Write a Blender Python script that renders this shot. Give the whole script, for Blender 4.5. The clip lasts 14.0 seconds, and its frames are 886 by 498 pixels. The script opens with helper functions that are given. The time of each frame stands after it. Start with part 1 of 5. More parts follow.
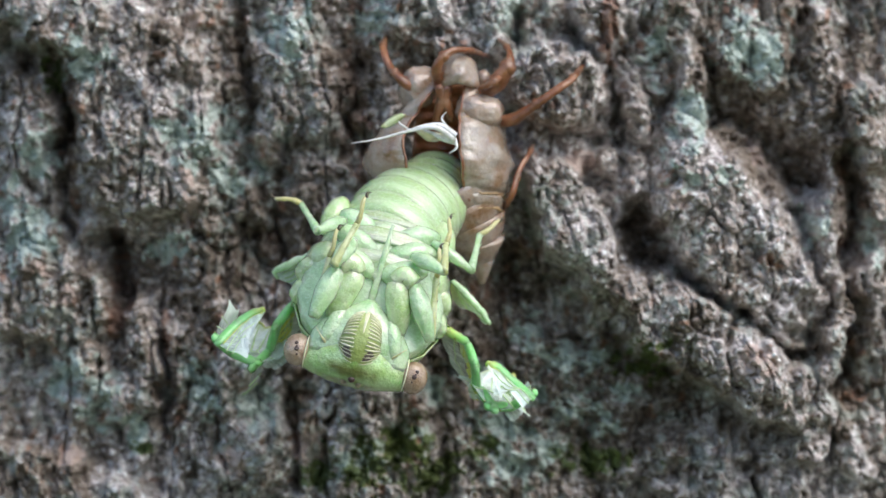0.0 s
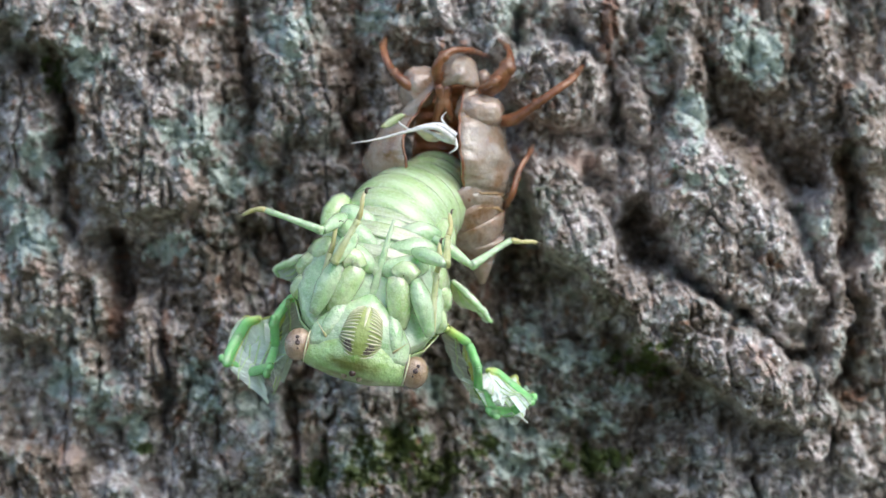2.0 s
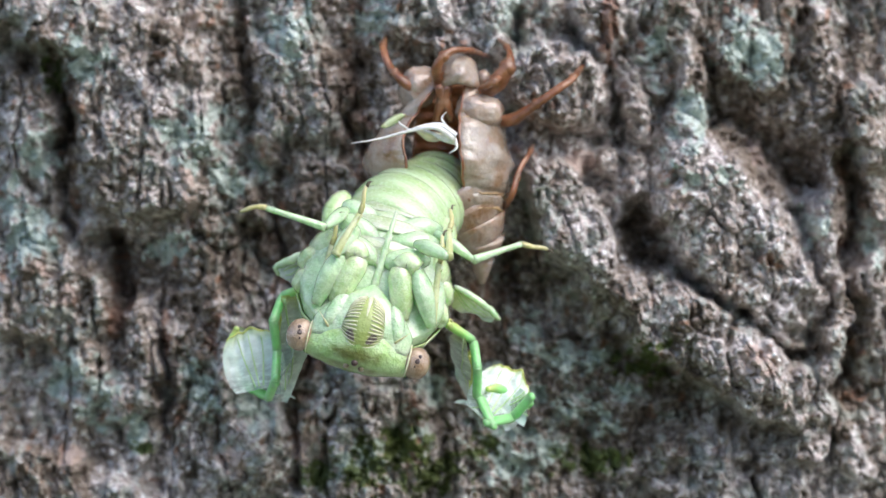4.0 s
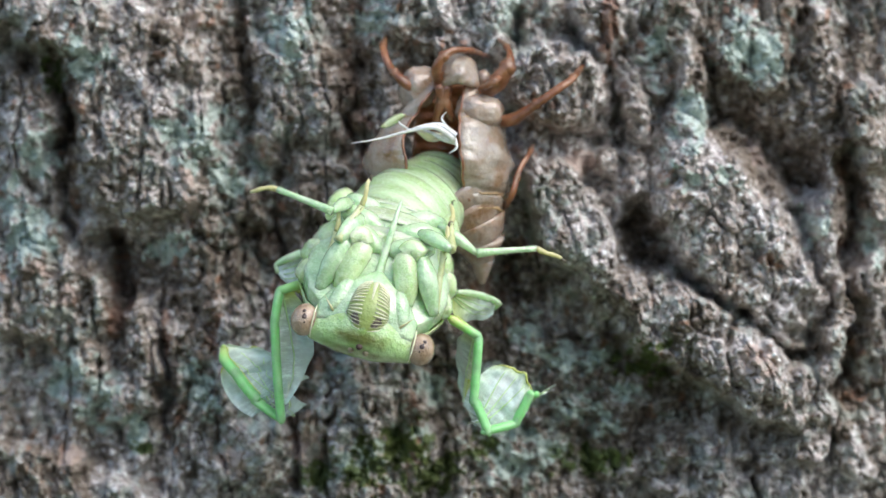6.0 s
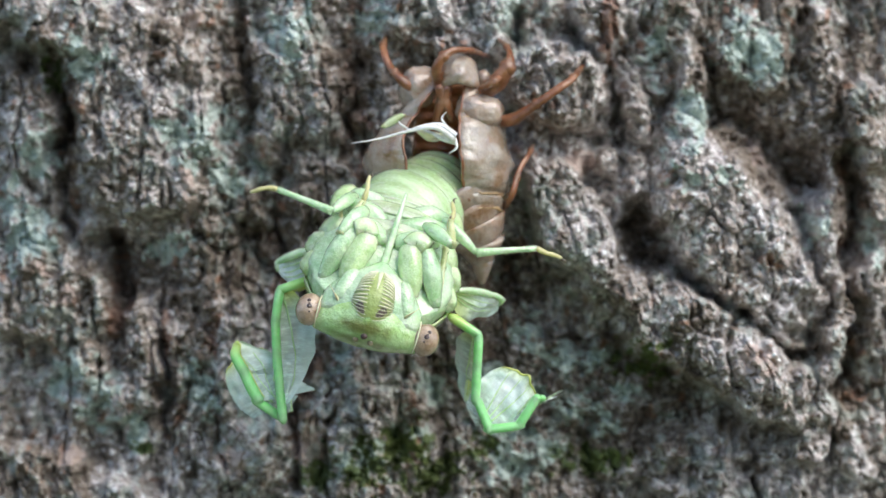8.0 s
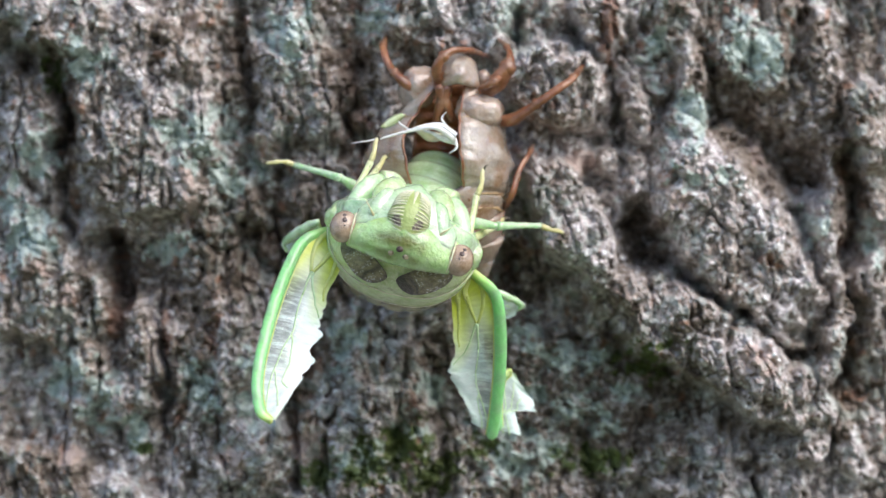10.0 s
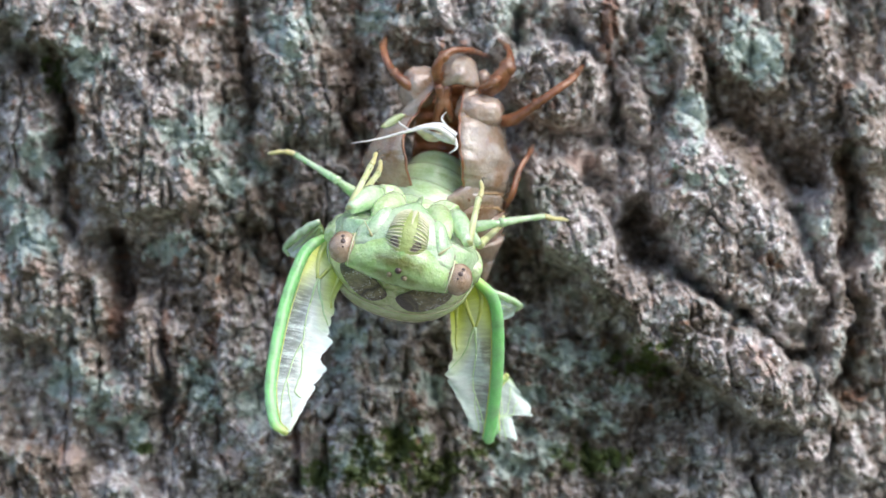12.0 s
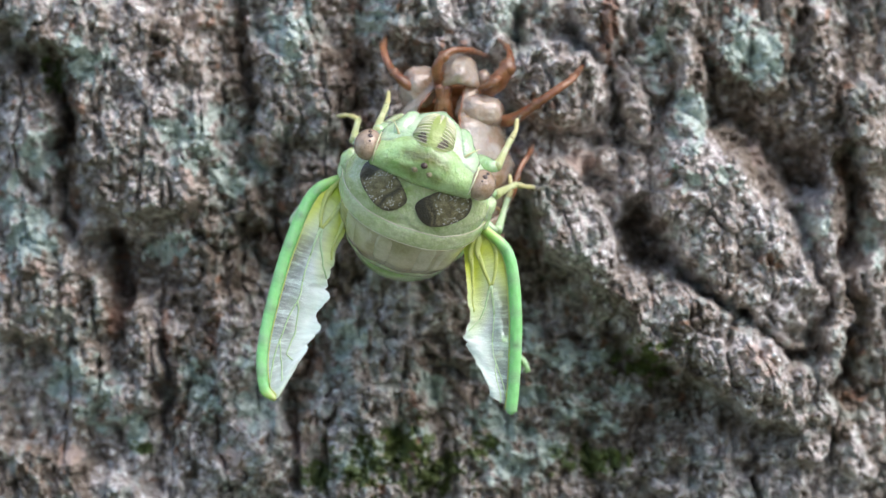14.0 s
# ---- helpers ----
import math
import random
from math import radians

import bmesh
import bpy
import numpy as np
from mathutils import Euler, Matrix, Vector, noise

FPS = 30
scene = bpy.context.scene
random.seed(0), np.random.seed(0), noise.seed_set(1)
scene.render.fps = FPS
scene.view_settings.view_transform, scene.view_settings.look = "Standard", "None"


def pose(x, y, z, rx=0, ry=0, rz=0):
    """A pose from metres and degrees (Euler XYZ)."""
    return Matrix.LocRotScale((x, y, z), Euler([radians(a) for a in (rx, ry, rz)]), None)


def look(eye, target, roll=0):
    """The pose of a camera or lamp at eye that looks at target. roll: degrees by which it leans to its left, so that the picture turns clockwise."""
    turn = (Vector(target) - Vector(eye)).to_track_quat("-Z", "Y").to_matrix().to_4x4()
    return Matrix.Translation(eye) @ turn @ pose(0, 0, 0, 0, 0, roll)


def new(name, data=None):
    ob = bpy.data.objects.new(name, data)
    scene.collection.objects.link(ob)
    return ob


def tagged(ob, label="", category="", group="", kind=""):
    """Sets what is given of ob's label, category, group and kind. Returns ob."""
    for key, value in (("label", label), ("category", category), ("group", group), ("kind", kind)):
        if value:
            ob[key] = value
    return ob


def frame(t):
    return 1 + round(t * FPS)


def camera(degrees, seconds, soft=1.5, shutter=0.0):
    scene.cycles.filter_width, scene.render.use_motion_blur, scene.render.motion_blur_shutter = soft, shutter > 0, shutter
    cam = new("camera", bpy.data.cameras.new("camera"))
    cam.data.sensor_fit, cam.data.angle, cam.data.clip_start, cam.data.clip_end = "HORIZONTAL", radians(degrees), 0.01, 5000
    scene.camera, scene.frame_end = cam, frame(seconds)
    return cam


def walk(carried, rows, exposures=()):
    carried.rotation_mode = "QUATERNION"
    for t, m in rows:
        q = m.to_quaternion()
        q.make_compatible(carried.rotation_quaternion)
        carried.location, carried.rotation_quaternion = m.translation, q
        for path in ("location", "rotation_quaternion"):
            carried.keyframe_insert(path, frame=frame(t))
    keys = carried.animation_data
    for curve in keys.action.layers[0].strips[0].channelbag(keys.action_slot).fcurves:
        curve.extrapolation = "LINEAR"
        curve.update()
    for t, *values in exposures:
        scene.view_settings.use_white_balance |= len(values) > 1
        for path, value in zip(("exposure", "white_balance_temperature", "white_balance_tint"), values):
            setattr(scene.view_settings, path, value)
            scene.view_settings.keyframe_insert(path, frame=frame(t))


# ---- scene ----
# A cicada leaves its nymph shell on a tree trunk: macro view, camera on a tripod.
# Places on the trunk's face: u to the right and v down in steps of UNIT mm from the
# face's upper left corner, and "out", mm from the face towards the viewer.
UNIT = 0.0568
FACE_W, FACE_H = 1568.0, 882.0
DIST = 500.0            # mm from the lens to the face
HEIGHT = 1.30           # m, height of the lens over the ground
MM = 0.001


def spot(u, v, out=0.0):
    """World place (m) that lines up with (u, v) of the face when seen from the lens, out mm before it."""
    k = (DIST - out) / DIST
    return Vector(((u - FACE_W / 2) * UNIT * k * MM, -out * MM, HEIGHT + (FACE_H / 2 - v) * UNIT * k * MM))


FOV = math.degrees(2 * math.atan(FACE_W * UNIT / 2 / DIST))
cam = camera(FOV, 14.0, soft=1.5)
cam.data.dof.use_dof = True              # sharp on the insect, the bark falls softly out of focus
cam.data.dof.focus_distance = (DIST - 21.0) * MM
cam.data.dof.aperture_fstop = 27.0
eye = (0.0, -DIST * MM, HEIGHT)
walk(cam, [(0.0, look(eye, (0.0, 0.0, HEIGHT))), (14.0, look(eye, (0.0, 0.0, HEIGHT)))],
     exposures=[(0.0, 0.06, 6480, 10), (1.7, 0.1, 6480, 10), (2.5, 0.2, 6480, 13), (3.0, 0.34, 6520, 16), (5.3, 0.2, 6480, 9), (8.0, 0.2, 6480, 8),
                (10.3, 0.33, 6520, 13), (12.5, 0.3, 6520, 13), (14.0, 0.28, 6520, 12)])

# ---- light: open shade under a bright sky ----
world = bpy.data.worlds.new("sky")
scene.world = world
world.use_nodes = True
wn = world.node_tree
wn.nodes.clear()
sky = wn.nodes.new("ShaderNodeTexSky")
sky.sky_type = "NISHITA"
sky.sun_disc = False
sky.sun_elevation = radians(49)
sky.sun_rotation = radians(131)
sky.air_density, sky.dust_density, sky.ozone_density = 1.0, 1.5, 1.0
wbg = wn.nodes.new("ShaderNodeBackground")
wbg.inputs["Strength"].default_value = 0.225
wout = wn.nodes.new("ShaderNodeOutputWorld")
wn.links.new(sky.outputs[0], wbg.inputs[0])
wn.links.new(wbg.outputs[0], wout.inputs[0])

sun_data = bpy.data.lights.new("sun", "SUN")
sun_data.energy = 1.9
sun_data.angle = radians(48)
sun_data.color = (1.0, 0.96, 0.9)
sun = new("sun", sun_data)
sun.matrix_world = look((1.7, -1.5, HEIGHT + 2.6), (0, 0, HEIGHT))
# ---- materials ----
def nodes_of(name):
    m = bpy.data.materials.new(name)
    m.use_nodes = True
    n = m.node_tree
    n.nodes.clear()
    o = n.nodes.new("ShaderNodeOutputMaterial")
    b = n.nodes.new("ShaderNodeBsdfPrincipled")
    n.links.new(b.outputs[0], o.inputs[0])
    return m, n, b


def coords(n):
    return n.nodes.new("ShaderNodeTexCoord").outputs["Object"]


def noise_tex(n, vec, per_mm, detail=4.0, rough=0.6, stretch=None):
    """Noise with features of about 1/per_mm mm."""
    if stretch:
        mp = n.nodes.new("ShaderNodeMapping")
        mp.inputs["Scale"].default_value = stretch
        n.links.new(vec, mp.inputs[0])
        vec = mp.outputs[0]
    t = n.nodes.new("ShaderNodeTexNoise")
    t.inputs["Scale"].default_value = per_mm * 1000
    t.inputs["Detail"].default_value = detail
    t.inputs["Roughness"].default_value = rough
    n.links.new(vec, t.inputs["Vector"])
    return t.outputs["Fac"]


def ramp(n, fac, stops):
    r = n.nodes.new("ShaderNodeValToRGB")
    e = r.color_ramp.elements
    while len(e) < len(stops):
        e.new(0.5)
    for el, (p, c) in zip(e, stops):
        el.position = p
        el.color = (*c, 1.0) if len(c) == 3 else c
    n.links.new(fac, r.inputs[0])
    return r.outputs[0]


def mix(n, fac, a, b):
    m = n.nodes.new("ShaderNodeMix")
    m.data_type = "RGBA"
    for s, v in ((m.inputs[0], fac), (m.inputs[6], a), (m.inputs[7], b)):
        if isinstance(v, (int, float)):
            s.default_value = v
        elif isinstance(v, tuple):
            s.default_value = (*v, 1.0)
        else:
            n.links.new(v, s)
    return m.outputs[2]


def bump(n, b, fac, dist_mm, strength=1.0):
    k = n.nodes.new("ShaderNodeBump")
    k.inputs["Distance"].default_value = dist_mm * MM
    k.inputs["Strength"].default_value = strength
    n.links.new(fac, k.inputs["Height"])
    n.links.new(k.outputs[0], b.inputs["Normal"])


def attr(n, name):
    a = n.nodes.new("ShaderNodeAttribute")
    a.attribute_name = name
    return a.outputs["Fac"]


def grains(n, vec, per_mm, ragged):
    """Each grain of a crust, about 1/per_mm mm wide, with a brightness of its own and a rounded height."""
    warp = n.nodes.new("ShaderNodeTexNoise")
    warp.inputs["Scale"].default_value = per_mm * 1400
    n.links.new(vec, warp.inputs["Vector"])
    add = n.nodes.new("ShaderNodeVectorMath")
    add.operation = "MULTIPLY_ADD"
    add.inputs[1].default_value = (ragged * MM / per_mm,) * 3
    n.links.new(warp.outputs["Color"], add.inputs[0])
    n.links.new(vec, add.inputs[2])
    t = n.nodes.new("ShaderNodeTexVoronoi")
    t.inputs["Scale"].default_value = per_mm * 1000
    n.links.new(add.outputs[0], t.inputs["Vector"])
    split = n.nodes.new("ShaderNodeSeparateColor")
    n.links.new(t.outputs["Color"], split.inputs[0])
    return split.outputs[0], t.outputs["Distance"]


def bark_material():
    m, n, b = nodes_of("bark")
    c = coords(n)
    big = noise_tex(n, c, 0.12, 4, 0.6)
    mid = noise_tex(n, c, 0.9, 6, 0.7)
    fine = noise_tex(n, c, 4.5, 5, 0.7)
    grey = ramp(n, mid, [(0.3, (0.23, 0.202, 0.192)), (0.48, (0.42, 0.386, 0.375)), (0.6, (0.55, 0.512, 0.50)), (0.75, (0.66, 0.625, 0.615))])
    brown = ramp(n, mid, [(0.3, (0.16, 0.12, 0.092)), (0.55, (0.375, 0.325, 0.288)), (0.75, (0.56, 0.515, 0.485))])
    col = mix(n, ramp(n, big, [(0.42, (0, 0, 0)), (0.60, (1, 1, 1))]), grey, brown)
    speck = ramp(n, fine, [(0.36, (0.58, 0.56, 0.54)), (0.5, (1, 1, 1)), (0.66, (1.24, 1.24, 1.24))])
    mul = n.nodes.new("ShaderNodeMix")
    mul.data_type, mul.blend_type = "RGBA", "MULTIPLY"
    mul.inputs[0].default_value = 0.4
    n.links.new(col, mul.inputs[6])
    n.links.new(speck, mul.inputs[7])
    col = mul.outputs[2]
    grit = noise_tex(n, c, 1.15, 3, 0.5)
    mul2 = n.nodes.new("ShaderNodeMix")
    mul2.data_type, mul2.blend_type = "RGBA", "MULTIPLY"
    mul2.inputs[0].default_value = 1.0
    n.links.new(col, mul2.inputs[6])
    n.links.new(ramp(n, grit, [(0.34, (0.74, 0.71, 0.68)), (0.47, (0.98, 0.96, 0.95)), (0.6, (1.1, 1.1, 1.1)), (0.7, (1.24, 1.25, 1.25))]), mul2.inputs[7])
    col = mul2.outputs[2]
    pits = noise_tex(n, c, 1.25, 3, 0.5)
    col = mix(n, ramp(n, pits, [(0.33, (0.6, 0.6, 0.6)), (0.43, (0, 0, 0))]), col, (0.085, 0.066, 0.05))
    crust = noise_tex(n, c, 1.5, 3, 0.5)
    col = mix(n, ramp(n, crust, [(0.55, (0, 0, 0)), (0.64, (0.75, 0.75, 0.75))]), col, (0.58, 0.60, 0.565))
    own, dome = grains(n, c, 1.55, 1.6)
    own2, dome2 = grains(n, c, 0.75, 1.6)
    for value, stops in ((own, [(0.0, (0.62, 0.60, 0.575)), (0.35, (1.02, 1.015, 1.01)), (0.75, (1.30, 1.31, 1.32)), (1.0, (1.6, 1.62, 1.64))]),
                         (own2, [(0.0, (0.80, 0.775, 0.755)), (0.5, (1.04, 1.04, 1.04)), (1.0, (1.25, 1.26, 1.27))])):
        g = n.nodes.new("ShaderNodeMix")
        g.data_type, g.blend_type = "RGBA", "MULTIPLY"
        g.inputs[0].default_value = 1.0
        n.links.new(col, g.inputs[6])
        n.links.new(ramp(n, value, stops), g.inputs[7])
        col = g.outputs[2]
    rust = ramp(n, fine, [(0.35, (0.14, 0.06, 0.035)), (0.65, (0.36, 0.19, 0.12))])
    col = mix(n, attr(n, "rust"), col, rust)
    # dark brown inner bark, with the shade of the furrows put into the colour
    inner_shade = ramp(n, grit, [(0.35, (0.085, 0.060, 0.042)), (0.5, (0.19, 0.145, 0.11)), (0.68, (0.42, 0.37, 0.32))])
    col = mix(n, attr(n, "inner_shade"), col, inner_shade)
    pink = ramp(n, fine, [(0.35, (0.42, 0.31, 0.26)), (0.65, (0.72, 0.58, 0.51))])
    col = mix(n, attr(n, "pale"), col, pink)
    col = mix(n, attr(n, "speck"), col, (0.40, 0.20, 0.12))
    lich = ramp(n, mid, [(0.3, (0.33, 0.39, 0.34)), (0.5, (0.54, 0.62, 0.56)), (0.7, (0.72, 0.79, 0.73))])
    col = mix(n, attr(n, "lichen"), col, lich)
    moss = ramp(n, fine, [(0.35, (0.04, 0.06, 0.012)), (0.65, (0.16, 0.22, 0.05))])
    col = mix(n, attr(n, "moss"), col, moss)
    n.links.new(col, b.inputs["Base Color"])
    b.inputs["Roughness"].default_value = 0.9
    b.inputs["Specular IOR Level"].default_value = 0.2
    s = n.nodes.new("ShaderNodeMath")
    s.operation = "ADD"
    n.links.new(mid, s.inputs[0])
    n.links.new(grit, s.inputs[1])
    round_off = n.nodes.new("ShaderNodeMath")
    round_off.operation = "MULTIPLY_ADD"
    round_off.inputs[1].default_value = -1.6
    n.links.new(dome, round_off.inputs[0])
    n.links.new(s.outputs[0], round_off.inputs[2])
    bump(n, b, round_off.outputs[0], 0.20, 0.7)
    return m


def skin(name, dark, light, per_mm=0.5, rough=0.35, sss=0.25, coat=0.32, bump_mm=0.07, stretch=None, alpha=1.0, transm=0.0, tint=(1.0, 1.0, 0.5), wrinkle_glint=0.0, mark=None, layer="mark"):
    """Soft, moist insect cuticle: two-tone colour at two scales with light passing into it."""
    m, n, b = nodes_of(name)
    c = coords(n)
    a = noise_tex(n, c, per_mm, 3, 0.55, stretch)
    f = noise_tex(n, c, per_mm * 7, 3, 0.6, stretch)
    col = ramp(n, a, [(0.30, dark), (0.56, light), (0.74, tuple(min(0.95, v * 1.1 + 0.05) for v in light))])
    k = mix(n, 0.09, col, ramp(n, f, [(0.35, tuple(v * 0.55 for v in dark)), (0.65, tuple(min(1, v * 1.25) for v in light))]))
    # pale lines in the colour stand in for wet glints along wrinkles
    if wrinkle_glint:
        wr = noise_tex(n, c, 0.8, 4, 0.62)
        line = ramp(n, wr, [(0.40, (0, 0, 0)), (0.43, (1, 1, 1)), (0.46, (0, 0, 0)), (0.53, (0, 0, 0)), (0.555, (0.8, 0.8, 0.8)), (0.58, (0, 0, 0))])
        fac = n.nodes.new("ShaderNodeMath")
        fac.operation = "MULTIPLY"
        fac.inputs[1].default_value = wrinkle_glint
        n.links.new(line, fac.inputs[0])
        k = mix(n, fac.outputs[0], k, tuple(min(0.92, v * 1.2 + 0.08) for v in light))
    if mark:
        k = mix(n, attr(n, layer), k, mark)
    n.links.new(k, b.inputs["Base Color"])
    b.inputs["Roughness"].default_value = rough
    b.inputs["Subsurface Weight"].default_value = sss
    b.inputs["Subsurface Radius"].default_value = tint
    b.inputs["Subsurface Scale"].default_value = 0.0014
    b.inputs["Coat Weight"].default_value = coat
    b.inputs["Coat Roughness"].default_value = 0.10
    b.inputs["Alpha"].default_value = alpha
    b.inputs["Transmission Weight"].default_value = transm
    w = noise_tex(n, c, per_mm * 3.2, 2, 0.5, stretch)
    s = n.nodes.new("ShaderNodeMath")
    s.operation = "MULTIPLY_ADD"
    s.inputs[1].default_value = 2.5
    n.links.new(w, s.inputs[0])
    n.links.new(f, s.inputs[2])
    bump(n, b, s.outputs[0], bump_mm, 0.8)
    return m


BARK = bark_material()
GREEN = skin("cuticle_green", (0.41, 0.58, 0.24), (0.61, 0.76, 0.43), 0.45, rough=0.2, sss=0.5, coat=1.0, bump_mm=0.09, tint=(0.6, 1.0, 0.4), wrinkle_glint=0.38)
AQUA = skin("cuticle_aqua", (0.36, 0.57, 0.29), (0.57, 0.75, 0.46), 0.5, rough=0.2, sss=0.5, coat=1.0, bump_mm=0.09, tint=(0.6, 1.0, 0.5), wrinkle_glint=0.38)
ABDO = skin("abdomen_green", (0.40, 0.57, 0.24), (0.56, 0.73, 0.42), 0.35, rough=0.22, sss=0.5, coat=1.0, bump_mm=0.11, tint=(0.6, 1.0, 0.4), wrinkle_glint=0.45, stretch=(0.5, 0.5, 2.2))
LEMON = skin("cuticle_yellow", (0.54, 0.49, 0.19), (0.70, 0.65, 0.35), 0.5)
SHIN = skin("shin_straw", (0.48, 0.52, 0.20), (0.66, 0.70, 0.39), 0.5)
HEADG = skin("head_green", (0.32, 0.52, 0.14), (0.48, 0.68, 0.31), 0.5, rough=0.2, sss=0.5, coat=1.0, bump_mm=0.10, tint=(0.6, 1.0, 0.4), wrinkle_glint=0.38, mark=(0.16, 0.15, 0.04))
PRON = skin("pronotum_green", (0.43, 0.60, 0.20), (0.64, 0.80, 0.39), 0.5, rough=0.2, sss=0.4, coat=1.0, bump_mm=0.10, tint=(0.6, 1.0, 0.4), wrinkle_glint=0.5)
MESO = skin("mesonotum_olive", (0.36, 0.33, 0.15), (0.58, 0.55, 0.32), 0.3, rough=0.2, coat=1.0, tint=(0.8, 1.0, 0.4), wrinkle_glint=0.2)
BAND = skin("mesonotum_pale", (0.44, 0.42, 0.22), (0.62, 0.60, 0.37), 0.4, rough=0.2, coat=1.0, wrinkle_glint=0.2)
STRIPE = skin("clypeus_cream", (0.60, 0.61, 0.32), (0.78, 0.77, 0.50), 0.6)
OLIVE = skin("clypeus_olive", (0.26, 0.34, 0.08), (0.40, 0.48, 0.15), 0.4)
DARK = skin("dark_mark", (0.045, 0.032, 0.018), (0.13, 0.10, 0.065), 1.1, rough=0.45, sss=0.0)
EYE = skin("eye_tan", (0.29, 0.185, 0.105), (0.47, 0.34, 0.235), 0.9, rough=0.22, sss=0.2, coat=1.0)
PATCH = skin("back_patch_brown", (0.10, 0.078, 0.035), (0.27, 0.23, 0.115), 1.6, rough=0.3, sss=0.0, coat=0.8, bump_mm=0.12, mark=(0.035, 0.028, 0.016))
PUPIL = skin("eye_pupil", (0.03, 0.012, 0.008), (0.06, 0.03, 0.02), 1.0, sss=0.0)
WHITE = skin("lining_white", (0.66, 0.65, 0.60), (0.85, 0.84, 0.80), 1.0, sss=0.1)
LINING = skin("lining_cream", (0.46, 0.42, 0.27), (0.66, 0.62, 0.44), 0.8, sss=0.2)
COSTA = skin("wing_edge_green", (0.22, 0.60, 0.19), (0.33, 0.72, 0.29), 0.35, rough=0.3, sss=0.45, bump_mm=0.04, tint=(0.4, 1.0, 0.4), mark=(0.55, 0.72, 0.18), layer="fade")
VEIN = skin("wing_vein_green", (0.38, 0.60, 0.24), (0.58, 0.76, 0.42), 0.4, sss=0.2)
WROOT = skin("wing_root_yellow", (0.48, 0.56, 0.10), (0.64, 0.70, 0.22), 0.4, sss=0.3)
GOLD = skin("shell_gold_seam", (0.22, 0.12, 0.045), (0.42, 0.27, 0.12), 0.7, rough=0.3, sss=0.1, coat=0.6)
SHELL = skin("shell_tan", (0.27, 0.14, 0.065), (0.46, 0.36, 0.295), 0.33, rough=0.26, sss=0.35, coat=1.0, bump_mm=0.14, tint=(1, 0.5, 0.3), wrinkle_glint=0.15)
SHELLD = skin("shell_red_brown", (0.12, 0.038, 0.014), (0.30, 0.125, 0.055), 0.5, rough=0.3, sss=0.25, coat=0.6, tint=(1, 0.4, 0.2))


def membrane_material():
    m, n, b = nodes_of("wing_membrane")
    c = coords(n)
    a = noise_tex(n, c, 0.35, 3, 0.6)
    f = noise_tex(n, c, 1.5, 5, 0.7, (1.5, 0.35, 1.0))
    white = ramp(n, a, [(0.35, (0.66, 0.81, 0.72)), (0.65, (0.82, 0.90, 0.85))])
    n.links.new(mix(n, attr(n, "root"), white, (0.66, 0.74, 0.08)), b.inputs["Base Color"])
    thin = ramp(n, f, [(0.40, (0.20, 0.20, 0.20)), (0.52, (0.36, 0.36, 0.36)), (0.66, (0.85, 0.85, 0.85))])
    thick = ramp(n, f, [(0.38, (0.88, 0.88, 0.88)), (0.62, (1.0, 1.0, 1.0))])
    n.links.new(mix(n, attr(n, "milky"), thin, thick), b.inputs["Alpha"])
    b.inputs["Roughness"].default_value = 0.3
    b.inputs["Subsurface Weight"].default_value = 0.3
    b.inputs["Subsurface Radius"].default_value = (1, 1, 1)
    b.inputs["Subsurface Scale"].default_value = 0.0008
    b.inputs["Coat Weight"].default_value = 0.25
    bump(n, b, f, 0.15, 0.8)
    return m


MEMBRANE = membrane_material()


def ground_material():
    m, n, b = nodes_of("grass_soil")
    c = coords(n)
    a = noise_tex(n, c, 0.002, 5, 0.6)
    f = noise_tex(n, c, 0.05, 4, 0.7)
    col = mix(n, f, ramp(n, a, [(0.35, (0.05, 0.075, 0.02)), (0.65, (0.10, 0.10, 0.05))]), (0.06, 0.08, 0.03))
    n.links.new(col, b.inputs["Base Color"])
    b.inputs["Roughness"].default_value = 0.95
    return m


SOIL = ground_material()
# ---- the trunk and its bark ----
LATTICE = np.random.RandomState(7).rand(256, 256)
LATTICE2 = np.random.RandomState(11).rand(256, 256)


def vnoise(x, y, table=LATTICE):
    xi, yi = np.floor(x).astype(int), np.floor(y).astype(int)
    fx, fy = x - xi, y - yi
    fx, fy = fx * fx * (3 - 2 * fx), fy * fy * (3 - 2 * fy)
    a, b = table[xi & 255, yi & 255], table[(xi + 1) & 255, yi & 255]
    c, d = table[xi & 255, (yi + 1) & 255], table[(xi + 1) & 255, (yi + 1) & 255]
    return (a * (1 - fx) + b * fx) * (1 - fy) + (c * (1 - fx) + d * fx) * fy


def fbm(x, y, octaves=4, table=LATTICE, gain=0.5):
    s, a, tot = 0.0, 1.0, 0.0
    for k in range(octaves):
        s = s + a * vnoise(x * 2 ** k + 17.3 * k, y * 2 ** k + 5.1 * k, table)
        tot += a
        a *= gain
    return s / tot


def cells(x, y):
    """Distance to the nearest and the second nearest of scattered points."""
    xi, yi = np.floor(x).astype(int), np.floor(y).astype(int)
    d1, d2 = np.full(x.shape, 9.0), np.full(x.shape, 9.0)
    for i in (-1, 0, 1):
        for j in (-1, 0, 1):
            cx, cy = xi + i, yi + j
            d = np.hypot(cx + LATTICE[cx & 255, cy & 255] - x, cy + LATTICE2[cx & 255, cy & 255] - y)
            d2 = np.minimum(d2, np.maximum(d1, d))
            d1 = np.minimum(d1, d)
    return d1, d2


